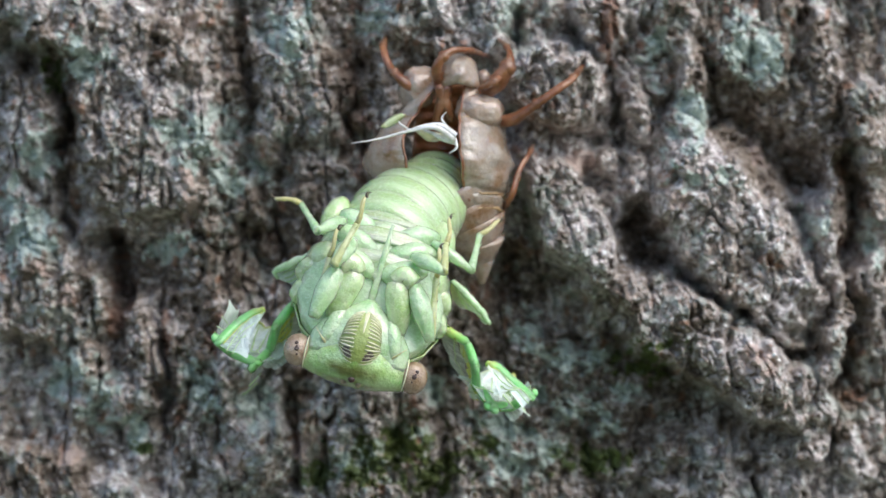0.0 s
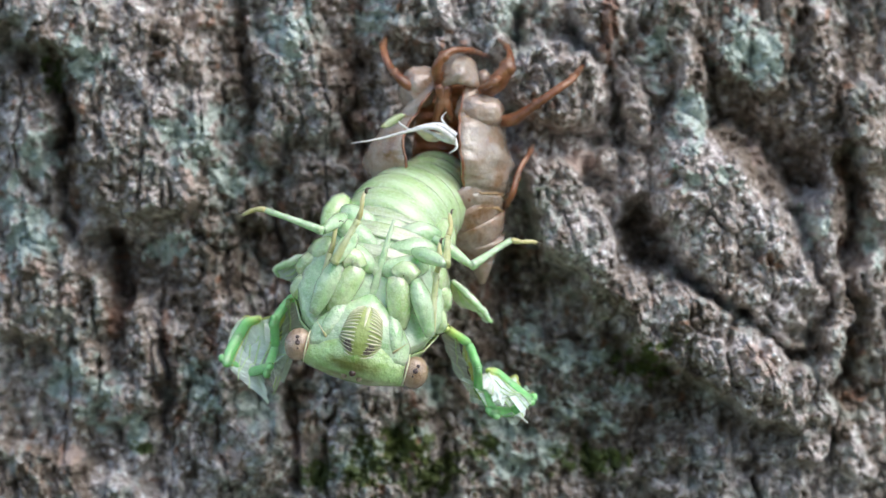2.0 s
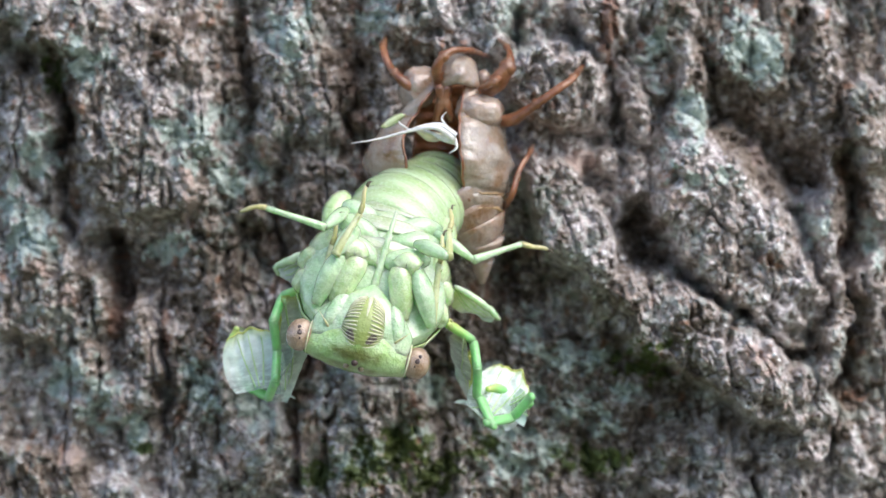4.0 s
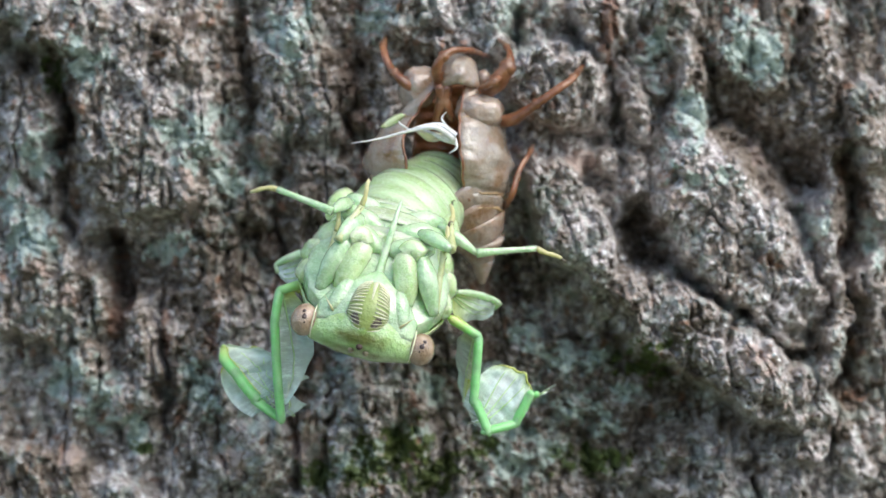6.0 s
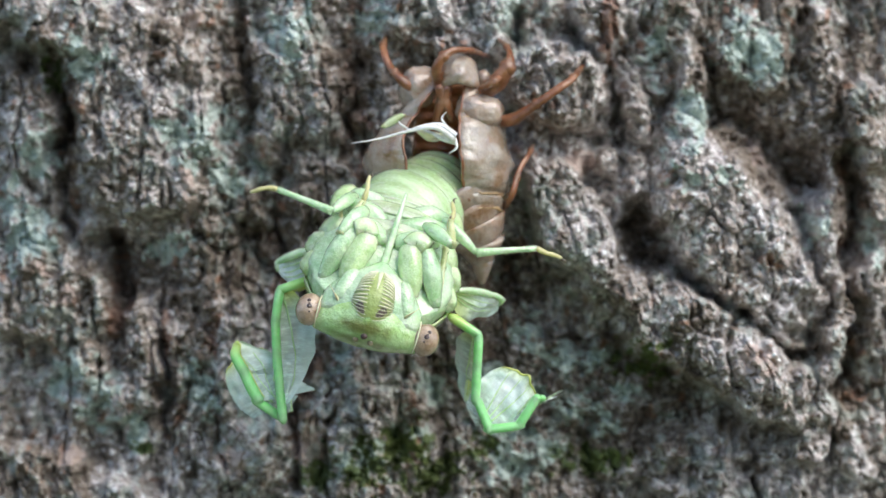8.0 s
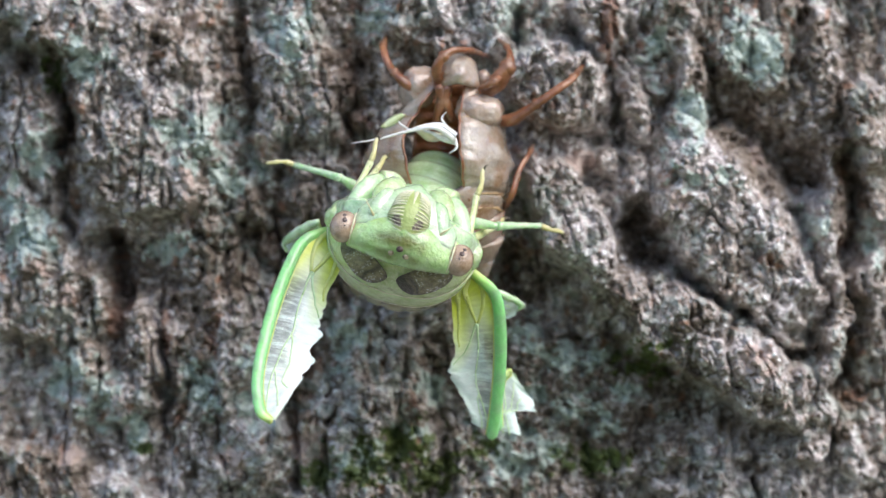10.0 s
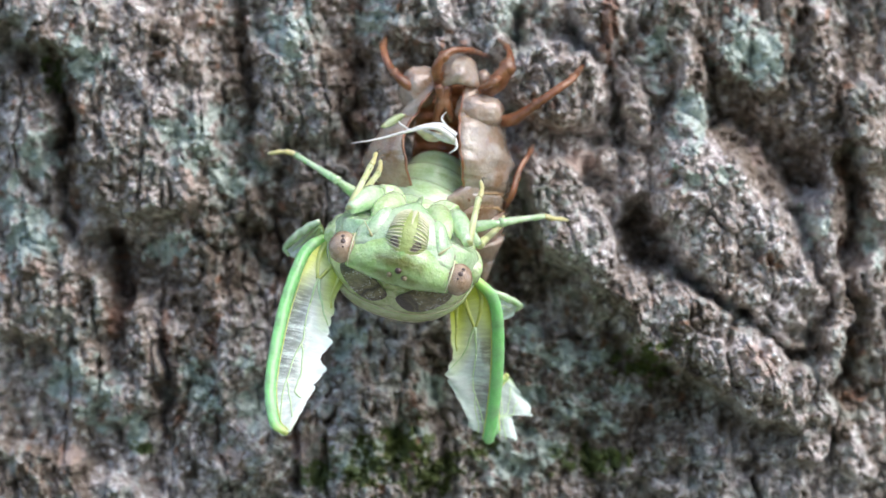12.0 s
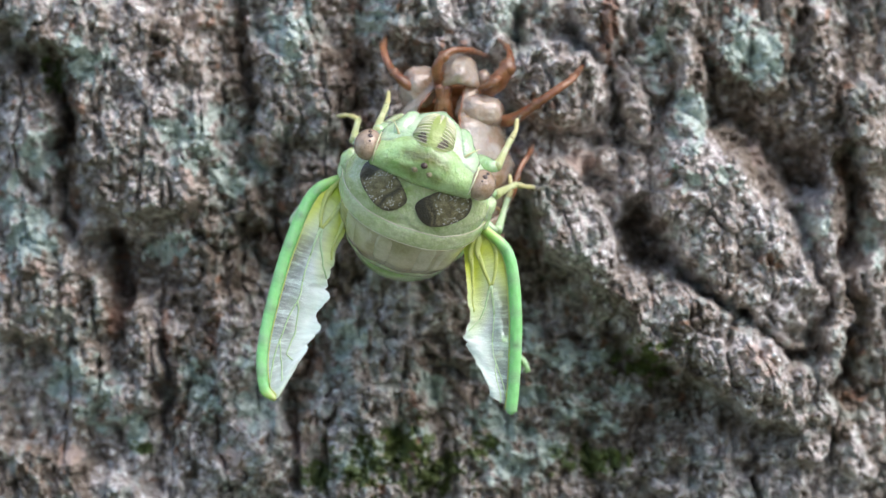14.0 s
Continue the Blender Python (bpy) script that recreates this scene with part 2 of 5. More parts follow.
def flakes(x, y):
    """A height of its own, -0.5..0.5, for each cell round scattered points, and how far the cell's edge is."""
    xi, yi = np.floor(x).astype(int), np.floor(y).astype(int)
    d1, d2, own = np.full(x.shape, 9.0), np.full(x.shape, 9.0), np.zeros(x.shape)
    for i in (-1, 0, 1):
        for j in (-1, 0, 1):
            cx, cy = xi + i, yi + j
            d = np.hypot(cx + LATTICE[cx & 255, cy & 255] - x, cy + LATTICE2[cx & 255, cy & 255] - y)
            own = np.where(d < d1, LATTICE[(cx * 3 + 91) & 255, (cy * 5 + 17) & 255] - 0.5, own)
            d2 = np.minimum(d2, np.maximum(d1, d))
            d1 = np.minimum(d1, d)
    return own, d2 - d1


def smooth(a, b, x):
    t = np.clip((x - a) / (b - a), 0, 1)
    return t * t * (3 - 2 * t)


# bark plates: u, v, half length, half width, turn of the long axis (degrees, clockwise), height (mm)
PLATES_EAST = [
    (1302, 416, 228, 114, 57, 10.5), (1268, 618, 246, 78, 36, 12.5), (1352, 575, 95, 38, 42, 10.0), (1010, 395, 160, 58, 60, 10.5),
    (975, 145, 100, 78, 20, 9.5), (1215, 45, 85, 45, 80, 6.0), (1120, 170, 95, 24, 78, 5.0),
    (1225, 180, 85, 38, 85, 6.0), (1335, 95, 90, 60, 30, 5.0), (1450, 130, 125, 42, 85, 5.0),
    (1545, 215, 100, 48, 80, 7.5), (1478, 370, 170, 30, 98, 6.5)]
PLATES_SOUTH = [
    (1472, 620, 160, 24, 95, 8.5), (1440, 770, 70, 42, 110, 9.0), (1255, 840, 120, 80, 20, 5.5),
    (1390, 850, 85, 40, 80, 5.0), (1545, 560, 120, 24, 100, 5.0), (880, 810, 120, 50, 25, 1.6),
    (1040, 830, 90, 40, 10, 1.4), (960, 680, 85, 45, 40, 1.0), (1130, 730, 110, 50, 40, 0.5),
    (640, 790, 150, 62, 85, 3.2), (720, 700, 120, 38, 80, 1.5), (1510, 800, 120, 30, 100, 3.0)]
PLATES_WEST = [
    (245, 190, 235, 128, 80, 6.5), (85, 35, 125, 52, 10, 7.5), (45, 300, 230, 48, 88, 3.5),
    (80, 540, 120, 95, 20, 5.5), (75, 875, 220, 80, 14, 6.5), (150, 690, 90, 70, 50, 4.5),
    (242, 620, 125, 26, 88, 3.5), (298, 690, 135, 18, 85, 3.0), (390, 610, 150, 62, 85, 3.5),
    (430, 800, 120, 70, 30, 3.2), (330, 480, 100, 65, 25, 1.6), (545, 110, 170, 52, 92, 5.5)]
PLATES_NORTH = [
    (480, 180, 120, 34, 95, 5.0), (790, 25, 120, 70, 8, 6.5), (370, 330, 130, 60, 60, 4.0), (700, 160, 170, 48, 92, 2.0),
    (560, 420, 130, 50, 85, 0.5), (230, 800, 70, 45, 80, 2.0), (1070, 40, 70, 40, 70, 6.0), (1100, 300, 70, 40, 30, 5.0)]
# furrows: from u, v to u, v, half width, depth (mm)
FURROWS = [
    (100, 110, 112, 250, 15, 7.0), (112, 250, 100, 420, 14, 5.0), (20, 60, 45, 110, 22, 6.0), (185, 430, 210, 515, 22, 7.0),
    (205, 515, 195, 650, 13, 4.0), (280, 540, 272, 870, 11, 4.5), (320, 690, 300, 800, 10, 4.0), (525, 590, 512, 860, 13, 5.0),
    (622, -60, 630, 260, 15, 3.6), (420, 0, 430, 220, 12, 4.0), (500, 260, 480, 420, 24, 4.5), (770, 600, 775, 880, 20, 3.0),
    (905, 45, 925, 70, 16, 6.0), (430, 400, 520, 520, 44, 4.0), (170, 440, 250, 500, 34, 4.0), (60, 640, 190, 770, 18, 3.5), (1130, 400, 1185, 500, 28, 7.0)]
FURROWS_EAST = [
    (1320, 205, 1345, 245, 22, 6.0), (1390, 250, 1425, 310, 32, 8.0), (1215, 500, 1330, 560, 8, 4.0), (1330, 560, 1420, 640, 11, 5.5),
    (1500, 270, 1520, 470, 20, 7.0), (1525, 600, 1510, 720, 22, 7.0), (1105, 60, 1090, 330, 14, 4.0), (1250, 60, 1270, 200, 16, 4.5),
    (1420, 380, 1435, 480, 14, 5.0), (1340, 820, 1350, 882, 12, 5.0), (900, 480, 1000, 560, 46, 3.5), (960, 560, 1240, 740, 80, 1.4), (820, 720, 1130, 850, 80, 2.6),
    (1415, 20, 1420, 120, 9, 3.5), (880, 420, 900, 520, 30, 4.0)]
# growths on the bark: u, v, half width, half height
LICHENS = [
    (150, 100, 40, 45), (370, 225, 55, 40), (345, 260, 40, 45), (410, 310, 55, 30), (300, 225, 35, 20), (510, 60, 45, 60), (40, 390, 50, 90),
    (60, 280, 40, 60), (165, 710, 40, 55), (130, 660, 40, 40), (235, 765, 30, 45), (90, 690, 25, 25), (370, 715, 30, 30), (1220, 195, 40, 35), (1310, 55, 40, 45),
    (1210, 250, 35, 40), (1450, 400, 30, 60), (1240, 320, 50, 25), (900, 30, 40, 40), (1160, 90, 30, 60)]
LICHENS_LOW = [
    (860, 660, 35, 25), (940, 700, 30, 25), (1020, 720, 40, 30), (760, 690, 30, 30), (1110, 700, 30, 25), (350, 690, 30, 35), (335, 650, 22, 28), (900, 765, 40, 28), (440, 640, 18, 24), (1060, 640, 24, 20),
    (970, 795, 45, 30), (880, 750, 50, 40), (1000, 640, 40, 30), (940, 590, 30, 40), (1075, 760, 30, 25), (900, 820, 60, 40), (640, 820, 45, 40),
    (730, 770, 40, 40), (600, 600, 40, 60), (280, 440, 60, 30), (660, 30, 30, 40), (1350, 100, 60, 50), (1560, 430, 20, 40), (450, 730, 35, 40)]
MOSSES = [(700, 800, 90, 50), (1060, 820, 80, 30), (640, 850, 50, 35), (850, 790, 40, 30), (790, 830, 60, 30), (560, 850, 40, 30), (80, 120, 20, 40), (235, 795, 30, 14), (1150, 640, 60, 40), (760, 850, 60, 40)]
RUSTS = [(480, 430, 25, 60), (545, 640, 14, 80), (730, 740, 14, 60), (1290, 20, 14, 40), (1500, 330, 16, 80), (200, 560, 14, 60), (370, 560, 12, 60), (1420, 300, 20, 30), (860, 640, 16, 60),
         (622, 90, 18, 120), (420, 40, 16, 60), (1075, 40, 20, 60), (640, 240, 20, 60), (315, 730, 12, 50), (225, 520, 10, 40), (120, 240, 10, 110),
         (525, 690, 12, 70), (1330, 190, 25, 15), (285, 600, 8, 50), (860, 530, 30, 40), (930, 450, 30, 20)]
PALES = [(1195, 355, 28, 32), (1345, 265, 22, 30), (1340, 640, 36, 26), (80, 480, 26, 20), (415, 815, 30, 26), (340, 30, 16, 20), (120, 525, 22, 16),
         (330, 320, 14, 60), (545, 780, 26, 40), (830, 700, 22, 28), (1030, 285, 30, 20), (110, 810, 22, 16), (470, 250, 20, 24)]


# brown inner bark, also spread over hollows and furrows to paint in their shade
INNER_SHADES = [(60, 850, 130, 55), (1340, 210, 120, 60), (420, 470, 110, 80), (250, 500, 90, 60), (330, 640, 60, 120), (1030, 660, 170, 100), (1000, 760, 220, 90), (1160, 780, 90, 60), (1400, 60, 60, 80), (1500, 200, 40, 100), (1280, 130, 40, 90), (1180, 30, 30, 90), (1540, 60, 40, 80),
          (30, 120, 60, 60), (180, 300, 60, 50), (300, 60, 40, 50), (60, 430, 60, 60), (830, 640, 80, 60), (920, 500, 70, 80), (480, 360, 90, 110), (200, 480, 50, 60), (560, 450, 80, 90), (1150, 450, 60, 60), (1400, 270, 70, 60),
          (620, 140, 40, 160), (1200, 720, 90, 70), (1520, 650, 40, 90), (430, 130, 30, 110), (110, 250, 30, 160), (520, 700, 30, 110), (1510, 370, 30, 80)]


def bark_relief(U, V):
    """Height of the bark (mm out of the face) and the plate that each place belongs to."""
    W1 = fbm(U / 70, V / 70, 3) - 0.5
    W2 = fbm(U / 70 + 40, V / 70 + 9, 3, LATTICE2) - 0.5
    W3 = fbm(U / 16, V / 16, 2, LATTICE2) - 0.5
    W4 = fbm(U / 16 + 80, V / 16, 2) - 0.5
    P, Q = U + 60 * W1 + 16 * W3, V + 60 * W2 + 16 * W4
    H = -3.8 + 4.4 * (fbm(P / 120, Q / 200, 3, LATTICE2) - 0.5) + 2.6 * (fbm(P / 26, Q / 70, 2) - 0.5)
    ids = np.zeros(U.shape, int)
    k = 0
    for u, v, a, b, turn, h in PLATES_EAST + PLATES_SOUTH + PLATES_WEST + PLATES_NORTH:
        k += 1
        c, s = math.cos(radians(turn)), math.sin(radians(turn))
        x, y = P - u, Q - v
        q = ((np.abs(c * x + s * y) / a) ** 2.6 + (np.abs(c * y - s * x) / b) ** 2.6) ** (1 / 2.6)
        m = 1 - smooth(0.70, 1.12, q)
        top = -4.4 + 0.95 * h * m * (0.86 + 0.14 * (1 - np.minimum(q, 1) ** 2))
        top = np.where(m > 0.0, top, -99)
        take = top > H
        ids[take & (m > 0.2)] = k
        H = np.maximum(H, top) + 0.25 * np.exp(-(np.abs(H - top)))
    broken = 0.55 + 0.9 * fbm(U / 22 + 3, V / 30, 3, LATTICE, 0.6)
    for u1, v1, u2, v2, w, depth in FURROWS + FURROWS_EAST:
        ex, ey = u2 - u1, v2 - v1
        t = np.clip(((P - u1) * ex + (Q - v1) * ey) / (ex * ex + ey * ey), 0, 1)
        d = np.hypot(P - u1 - t * ex, Q - v1 - t * ey)
        H = H - 0.75 * depth * broken * np.exp(-(d / w) ** 2)
    d1, d2 = cells(U / 26 + 1.2 * W3, V / 30 + 1.2 * W4)
    e1, e2 = cells(U / 13 + 1.2 * W3, V / 14 + 1.2 * W4)
    rough = 0.35 + 0.9 * fbm(U / 150, V / 150, 2)
    H = H + rough * (1.2 * (0.55 - d1) + 0.2 * smooth(0.0, 0.25, d2 - d1) - 0.2)
    lay = 7.0 * fbm(P / 95, Q / 130, 4, LATTICE, 0.55)
    H = H + 0.45 * (np.floor(lay) + smooth(0.35, 0.75, lay - np.floor(lay)) - 3.5) * smooth(-6.0, -2.0, H)
    H = H + 3.4 * (fbm((U + 40 * W1) / 44, (V + 40 * W2) / 60, 3, LATTICE2) - 0.5)
    g1, g2 = cells(U / 6.5 + 3, V / 6.5)
    H = H + 0.9 * (0.42 - e1) + 0.2 * (0.4 - g1) + 1.2 * (fbm(U / 34 + 2 * W1, V / 42 + 2 * W2, 4, LATTICE2, 0.55) - 0.5)
    # loose flakes of two sizes, each at its own height
    k1, r1 = flakes(U / 46 + 1.1 * W1 + 0.7 * W3, V / 62 + 1.1 * W2 + 0.7 * W4)
    k2, r2 = flakes(U / 19 + 0.9 * W3 + 7, V / 23 + 0.9 * W4 + 3)
    H = H + 1.1 * k1 + 0.3 * k2 + 0.5 * smooth(0.0, 0.22, r1) + 0.1 * smooth(0.0, 0.2, r2) - 0.4
    # long upright cracks in the older bark to the west, loose crumbs under the slanting ridge
    west = 0.55 + 0.45 * (1 - smooth(430, 760, U))
    H = H - 1.3 * (1 - smooth(0.0, 0.10, np.abs(fbm((U + 60 * W2) / 62 + 11, (V + 60 * W1) / 90, 3, LATTICE, 0.5) - 0.5)))
    H = H - 1.5 * west * (1 - smooth(0.0, 0.09, np.abs(fbm((U + 45 * W1) / 46, (V + 45 * W2) / 230, 3, LATTICE2, 0.4) - 0.5)))
    crumbs = smooth(0, 90, V - (585 + 0.72 * (U - 1090))) * smooth(850, 960, U)
    c1, c2 = cells(P / 44, Q / 44)
    low = smooth(540, 640, V) * smooth(480, 600, U) * (1 - smooth(1180, 1300, U))
    crumbs = np.maximum(crumbs, low)
    f1, f2 = cells(P / 21 + 1.5 * W4, Q / 21 + 1.5 * W3)
    H = H + crumbs * (2.0 * (0.5 - c1) + 2.0 * (0.55 - f1) - 0.9)
    x = (U - FACE_W / 2) * UNIT
    return H - x * x / 520.0, ids


def growth(U, V, spots, grain, seed, bias=0.0, spread=1.0, edge=0.14):
    """0..1, ragged patches round the given spots."""
    n = fbm(U / grain + seed, V / grain + 2 * seed, 4, LATTICE2, 0.65)
    best = np.full(U.shape, -1.0)
    for u, v, a, b in spots:
        q = np.hypot((U - u) / a, (V - v) / b) / spread
        best = np.maximum(best, 1.0 - q)
    return smooth(0.0, edge, np.clip(best, -1, 0.75) * 0.55 + (n - 0.5) * 1.8 + bias)


def part(name, bm, material, parent, label="", smooth_faces=True):
    """Links a bmesh as one mesh object under a thing or a part."""
    me = bpy.data.meshes.new(name)
    bmesh.ops.recalc_face_normals(bm, faces=bm.faces)
    bm.to_mesh(me)
    bm.free()
    for p in me.polygons:
        p.use_smooth = smooth_faces
    me.materials.append(material)
    ob = new(name, me)
    if parent:
        ob.parent = parent
    if label:
        tagged(ob, label)
    return ob


def grid_mesh(name, co, normals, quads, material, masks):
    me = bpy.data.meshes.new(name)
    me.vertices.add(len(co))
    me.vertices.foreach_set("co", co.astype(np.float32).ravel())
    me.loops.add(quads.size)
    me.loops.foreach_set("vertex_index", quads.astype(np.int32).ravel())
    me.polygons.add(len(quads))
    me.polygons.foreach_set("loop_start", np.arange(0, quads.size, 4, dtype=np.int32))
    me.polygons.foreach_set("use_smooth", np.ones(len(quads), bool))
    me.update(calc_edges=True)
    for key, values in masks.items():
        at = me.attributes.new(key, "FLOAT", "POINT")
        at.data.foreach_set("value", values.astype(np.float32))
    if normals is not None:
        me.normals_split_custom_set_from_vertices(normals)
    me.materials.append(material)
    return me


STEP = 2.0
U0, U1, V0, V1 = -170.0, 1740.0, -170.0, 1060.0


def build_trunk():
    # the whole trunk, coarse, sunk a little behind the detailed bark
    trunk = tagged(new("tree_trunk"), "rough grey oak trunk with deep furrows, lichen and moss", "tree")
    R = 0.262
    n_a, n_z = 260, 360
    ang = np.linspace(0, 2 * np.pi, n_a, endpoint=False)
    zz = np.linspace(-0.05, 3.0, n_z)
    A, Z = np.meshgrid(ang, zz, indexing="ij")
    wob = 14 * (fbm(np.cos(A) * 9 + 30, Z * 9 + np.sin(A) * 9, 4) - 0.5) + 10 * (fbm(np.cos(A) * 40 + 50 + 9 * np.sin(A * 3), Z * 14, 3, LATTICE2) - 0.5)
    rad = R + wob * MM + 0.09 * np.exp(-np.maximum(Z, 0) / 0.12)
    # before the viewer lies the detailed bark: the core stays behind it there
    da = np.abs(np.angle(np.exp(1j * (A + np.pi / 2))))
    near = (1 - smooth(0.16, 0.25, da)) * (1 - smooth(0.030, 0.050, np.abs(Z - HEIGHT)))
    rad = rad * (1 - near) + (R - 0.020) * near
    cy = R + 0.004
    co = np.stack([rad * np.cos(A), cy + rad * np.sin(A), Z], -1).reshape(-1, 3)
    idx = np.arange(n_a * n_z).reshape(n_a, n_z)
    nx = np.roll(idx, -1, axis=0)
    quads = np.stack([idx[:, :-1], nx[:, :-1], nx[:, 1:], idx[:, 1:]], -1).reshape(-1, 4)
    zero = np.zeros(len(co))
    core = new("trunk_core", grid_mesh("trunk_core", co, None, quads, BARK, {k: zero for k in ("lichen", "moss", "rust", "pale", "inner_shade", "speck")}))
    core.parent = trunk
    # the detailed bark before the viewer
    us, vs = np.arange(U0, U1, STEP), np.arange(V0, V1, STEP)
    U, V = np.meshgrid(us, vs, indexing="ij")
    H, ids = bark_relief(U, V)
    X = (U - FACE_W / 2) * UNIT
    Zv = (FACE_H / 2 - V) * UNIT
    hu, hv = np.gradient(H, STEP * UNIT)
    nrm = np.stack([-hu, -np.ones_like(H), hv], -1)
    nrm /= np.linalg.norm(nrm, axis=-1, keepdims=True)
    co = np.stack([X * MM, -H * MM, HEIGHT + Zv * MM], -1).reshape(-1, 3)
    nrm = nrm.reshape(-1, 3)
    fleck = smooth(0.585, 0.63, fbm(U / 17, V / 19, 3, LATTICE)) * smooth(0.44, 0.56, fbm(U / 110 + 7, V / 130, 3, LATTICE2))
    masks = {"lichen": np.maximum(0.4 * fleck, 0.95 * np.maximum(growth(U, V, LICHENS, 17, 3.0, -0.10, 1.0, 0.10), growth(U, V, LICHENS_LOW, 15, 3.0, -0.10, 1.0, 0.10))), "moss": 0.9 * growth(U, V, MOSSES, 13, 8.0, -0.12),
             "rust": 0.75 * growth(U, V, RUSTS, 20, 5.0, 0.05), "inner_shade": 0.85 * growth(U, V, INNER_SHADES, 34, 21.0, 0.06), "speck": 0.6 * smooth(0.74, 0.80, fbm(U / 16 + 31, V / 19 + 3, 2, LATTICE)) * smooth(0.48, 0.60, fbm(U / 90 + 70, V / 90, 2, LATTICE)), "pale": 0.85 * growth(U, V, PALES, 30, 13.0, 0.02, 0.9)}
    idx = np.arange(U.size).reshape(U.shape)
    quads = np.stack([idx[:-1, :-1], idx[:-1, 1:], idx[1:, 1:], idx[1:, :-1]], -1).reshape(-1, 4)
    owner = ids[:-1, :-1].reshape(-1)
    for k in range(owner.max() + 1):
        q = quads[owner == k]
        if len(q) < 30:
            continue
        used = np.unique(q)
        back = np.zeros(U.size, int)
        back[used] = np.arange(len(used))
        name = "bark_plate" if k else "furrowed_bark"
        ob = new(name, grid_mesh(name, co[used], nrm[used], back[q], BARK, {a: m.reshape(-1)[used] for a, m in masks.items()}))
        ob.parent = trunk
        if not k:
            tagged(ob, "dark crumbly furrows between the bark plates", kind="stuff")
    return trunk


def bark_out(u, v):
    """Height of the bark at one place, mm."""
    h, _ = bark_relief(np.array([[float(u)]]), np.array([[float(v)]]))
    return float(h[0, 0])


build_trunk()
gm = bmesh.new()
bmesh.ops.create_grid(gm, x_segments=40, y_segments=40, size=400)
ground = part("ground", gm, SOIL, None)
tagged(ground, "shaded soil with short grass round the tree", "ground", kind="structure")
# ---- shaping tools (all in mm; meshes are scaled to metres) ----
def smooth1(a, b, x):
    t = max(0.0, min(1.0, (x - a) / (b - a)))
    return t * t * (3 - 2 * t)


def ring_frames(pts):
    """A frame for each point of a line, turned as little as possible."""
    pts = [Vector(p) for p in pts]
    out, n = [], None
    for i, p in enumerate(pts):
        t = (pts[min(i + 1, len(pts) - 1)] - pts[max(i - 1, 0)]).normalized()
        if n is None:
            n = t.orthogonal().normalized()
        n = (n - t * n.dot(t)).normalized()
        out.append((p, t, n, t.cross(n)))
    return out


def curve(pts, n):
    """A smooth line of n points through the given ones."""
    pts = [Vector(p) for p in pts]
    res = []
    for i in range(n):
        s = i / (n - 1) * (len(pts) - 1)
        k = min(int(s), len(pts) - 2)
        f = s - k
        a, b = pts[k], pts[k + 1]
        p0 = pts[k - 1] if k else a * 2 - b
        p3 = pts[k + 2] if k + 2 < len(pts) else b * 2 - a
        res.append(0.5 * ((2 * a) + (b - p0) * f + (2 * p0 - 5 * a + 4 * b - p3) * f * f + (3 * a - p0 - 3 * b + p3) * f ** 3))
    return res


def ramp1(xs, ys, x):
    return float(np.interp(x, xs, ys))


def loft(bm, rings, closed=True, caps=True):
    """Joins rings of points (mm) into a skin."""
    vs = [[bm.verts.new(Vector(p) * MM) for p in r] for r in rings]
    n = len(vs[0])
    for a, b in zip(vs, vs[1:]):
        for i in range(n if closed else n - 1):
            bm.faces.new((a[i], a[(i + 1) % n], b[(i + 1) % n], b[i]))
    if closed and caps:
        for r in (vs[0], vs[-1]):
            c = bm.verts.new(sum((v.co for v in r), Vector()) / n)
            for i in range(n):
                bm.faces.new((r[i], r[(i + 1) % n], c))
    return vs


def tube(bm, pts, radii, sides=10, flat=1.0):
    rings = []
    fr = ring_frames(pts)
    for k, (p, t, a, b) in enumerate(fr):
        r = ramp1(np.linspace(0, 1, len(radii)), radii, k / (len(fr) - 1))
        rings.append([p + a * (r * math.cos(q)) + b * (r * flat * math.sin(q)) for q in (2 * math.pi * i / sides for i in range(sides))])
    return loft(bm, rings)


def egg(bm, centre, radii, turn=None, seg=20, rings=14, bend=None):
    """An egg-shaped body; bend(p) may reshape its points (mm)."""
    m = turn.to_3x3() if turn else Matrix.Identity(3)
    rows = []
    for i in range(1, rings):
        th = math.pi * i / rings
        row = []
        for j in range(seg):
            ph = 2 * math.pi * j / seg
            p = Vector((radii[0] * math.sin(th) * math.cos(ph), radii[1] * math.sin(th) * math.sin(ph), radii[2] * math.cos(th)))
            if bend:
                p = bend(p)
            row.append(m @ p + Vector(centre))
        rows.append(row)
    return loft(bm, rows)


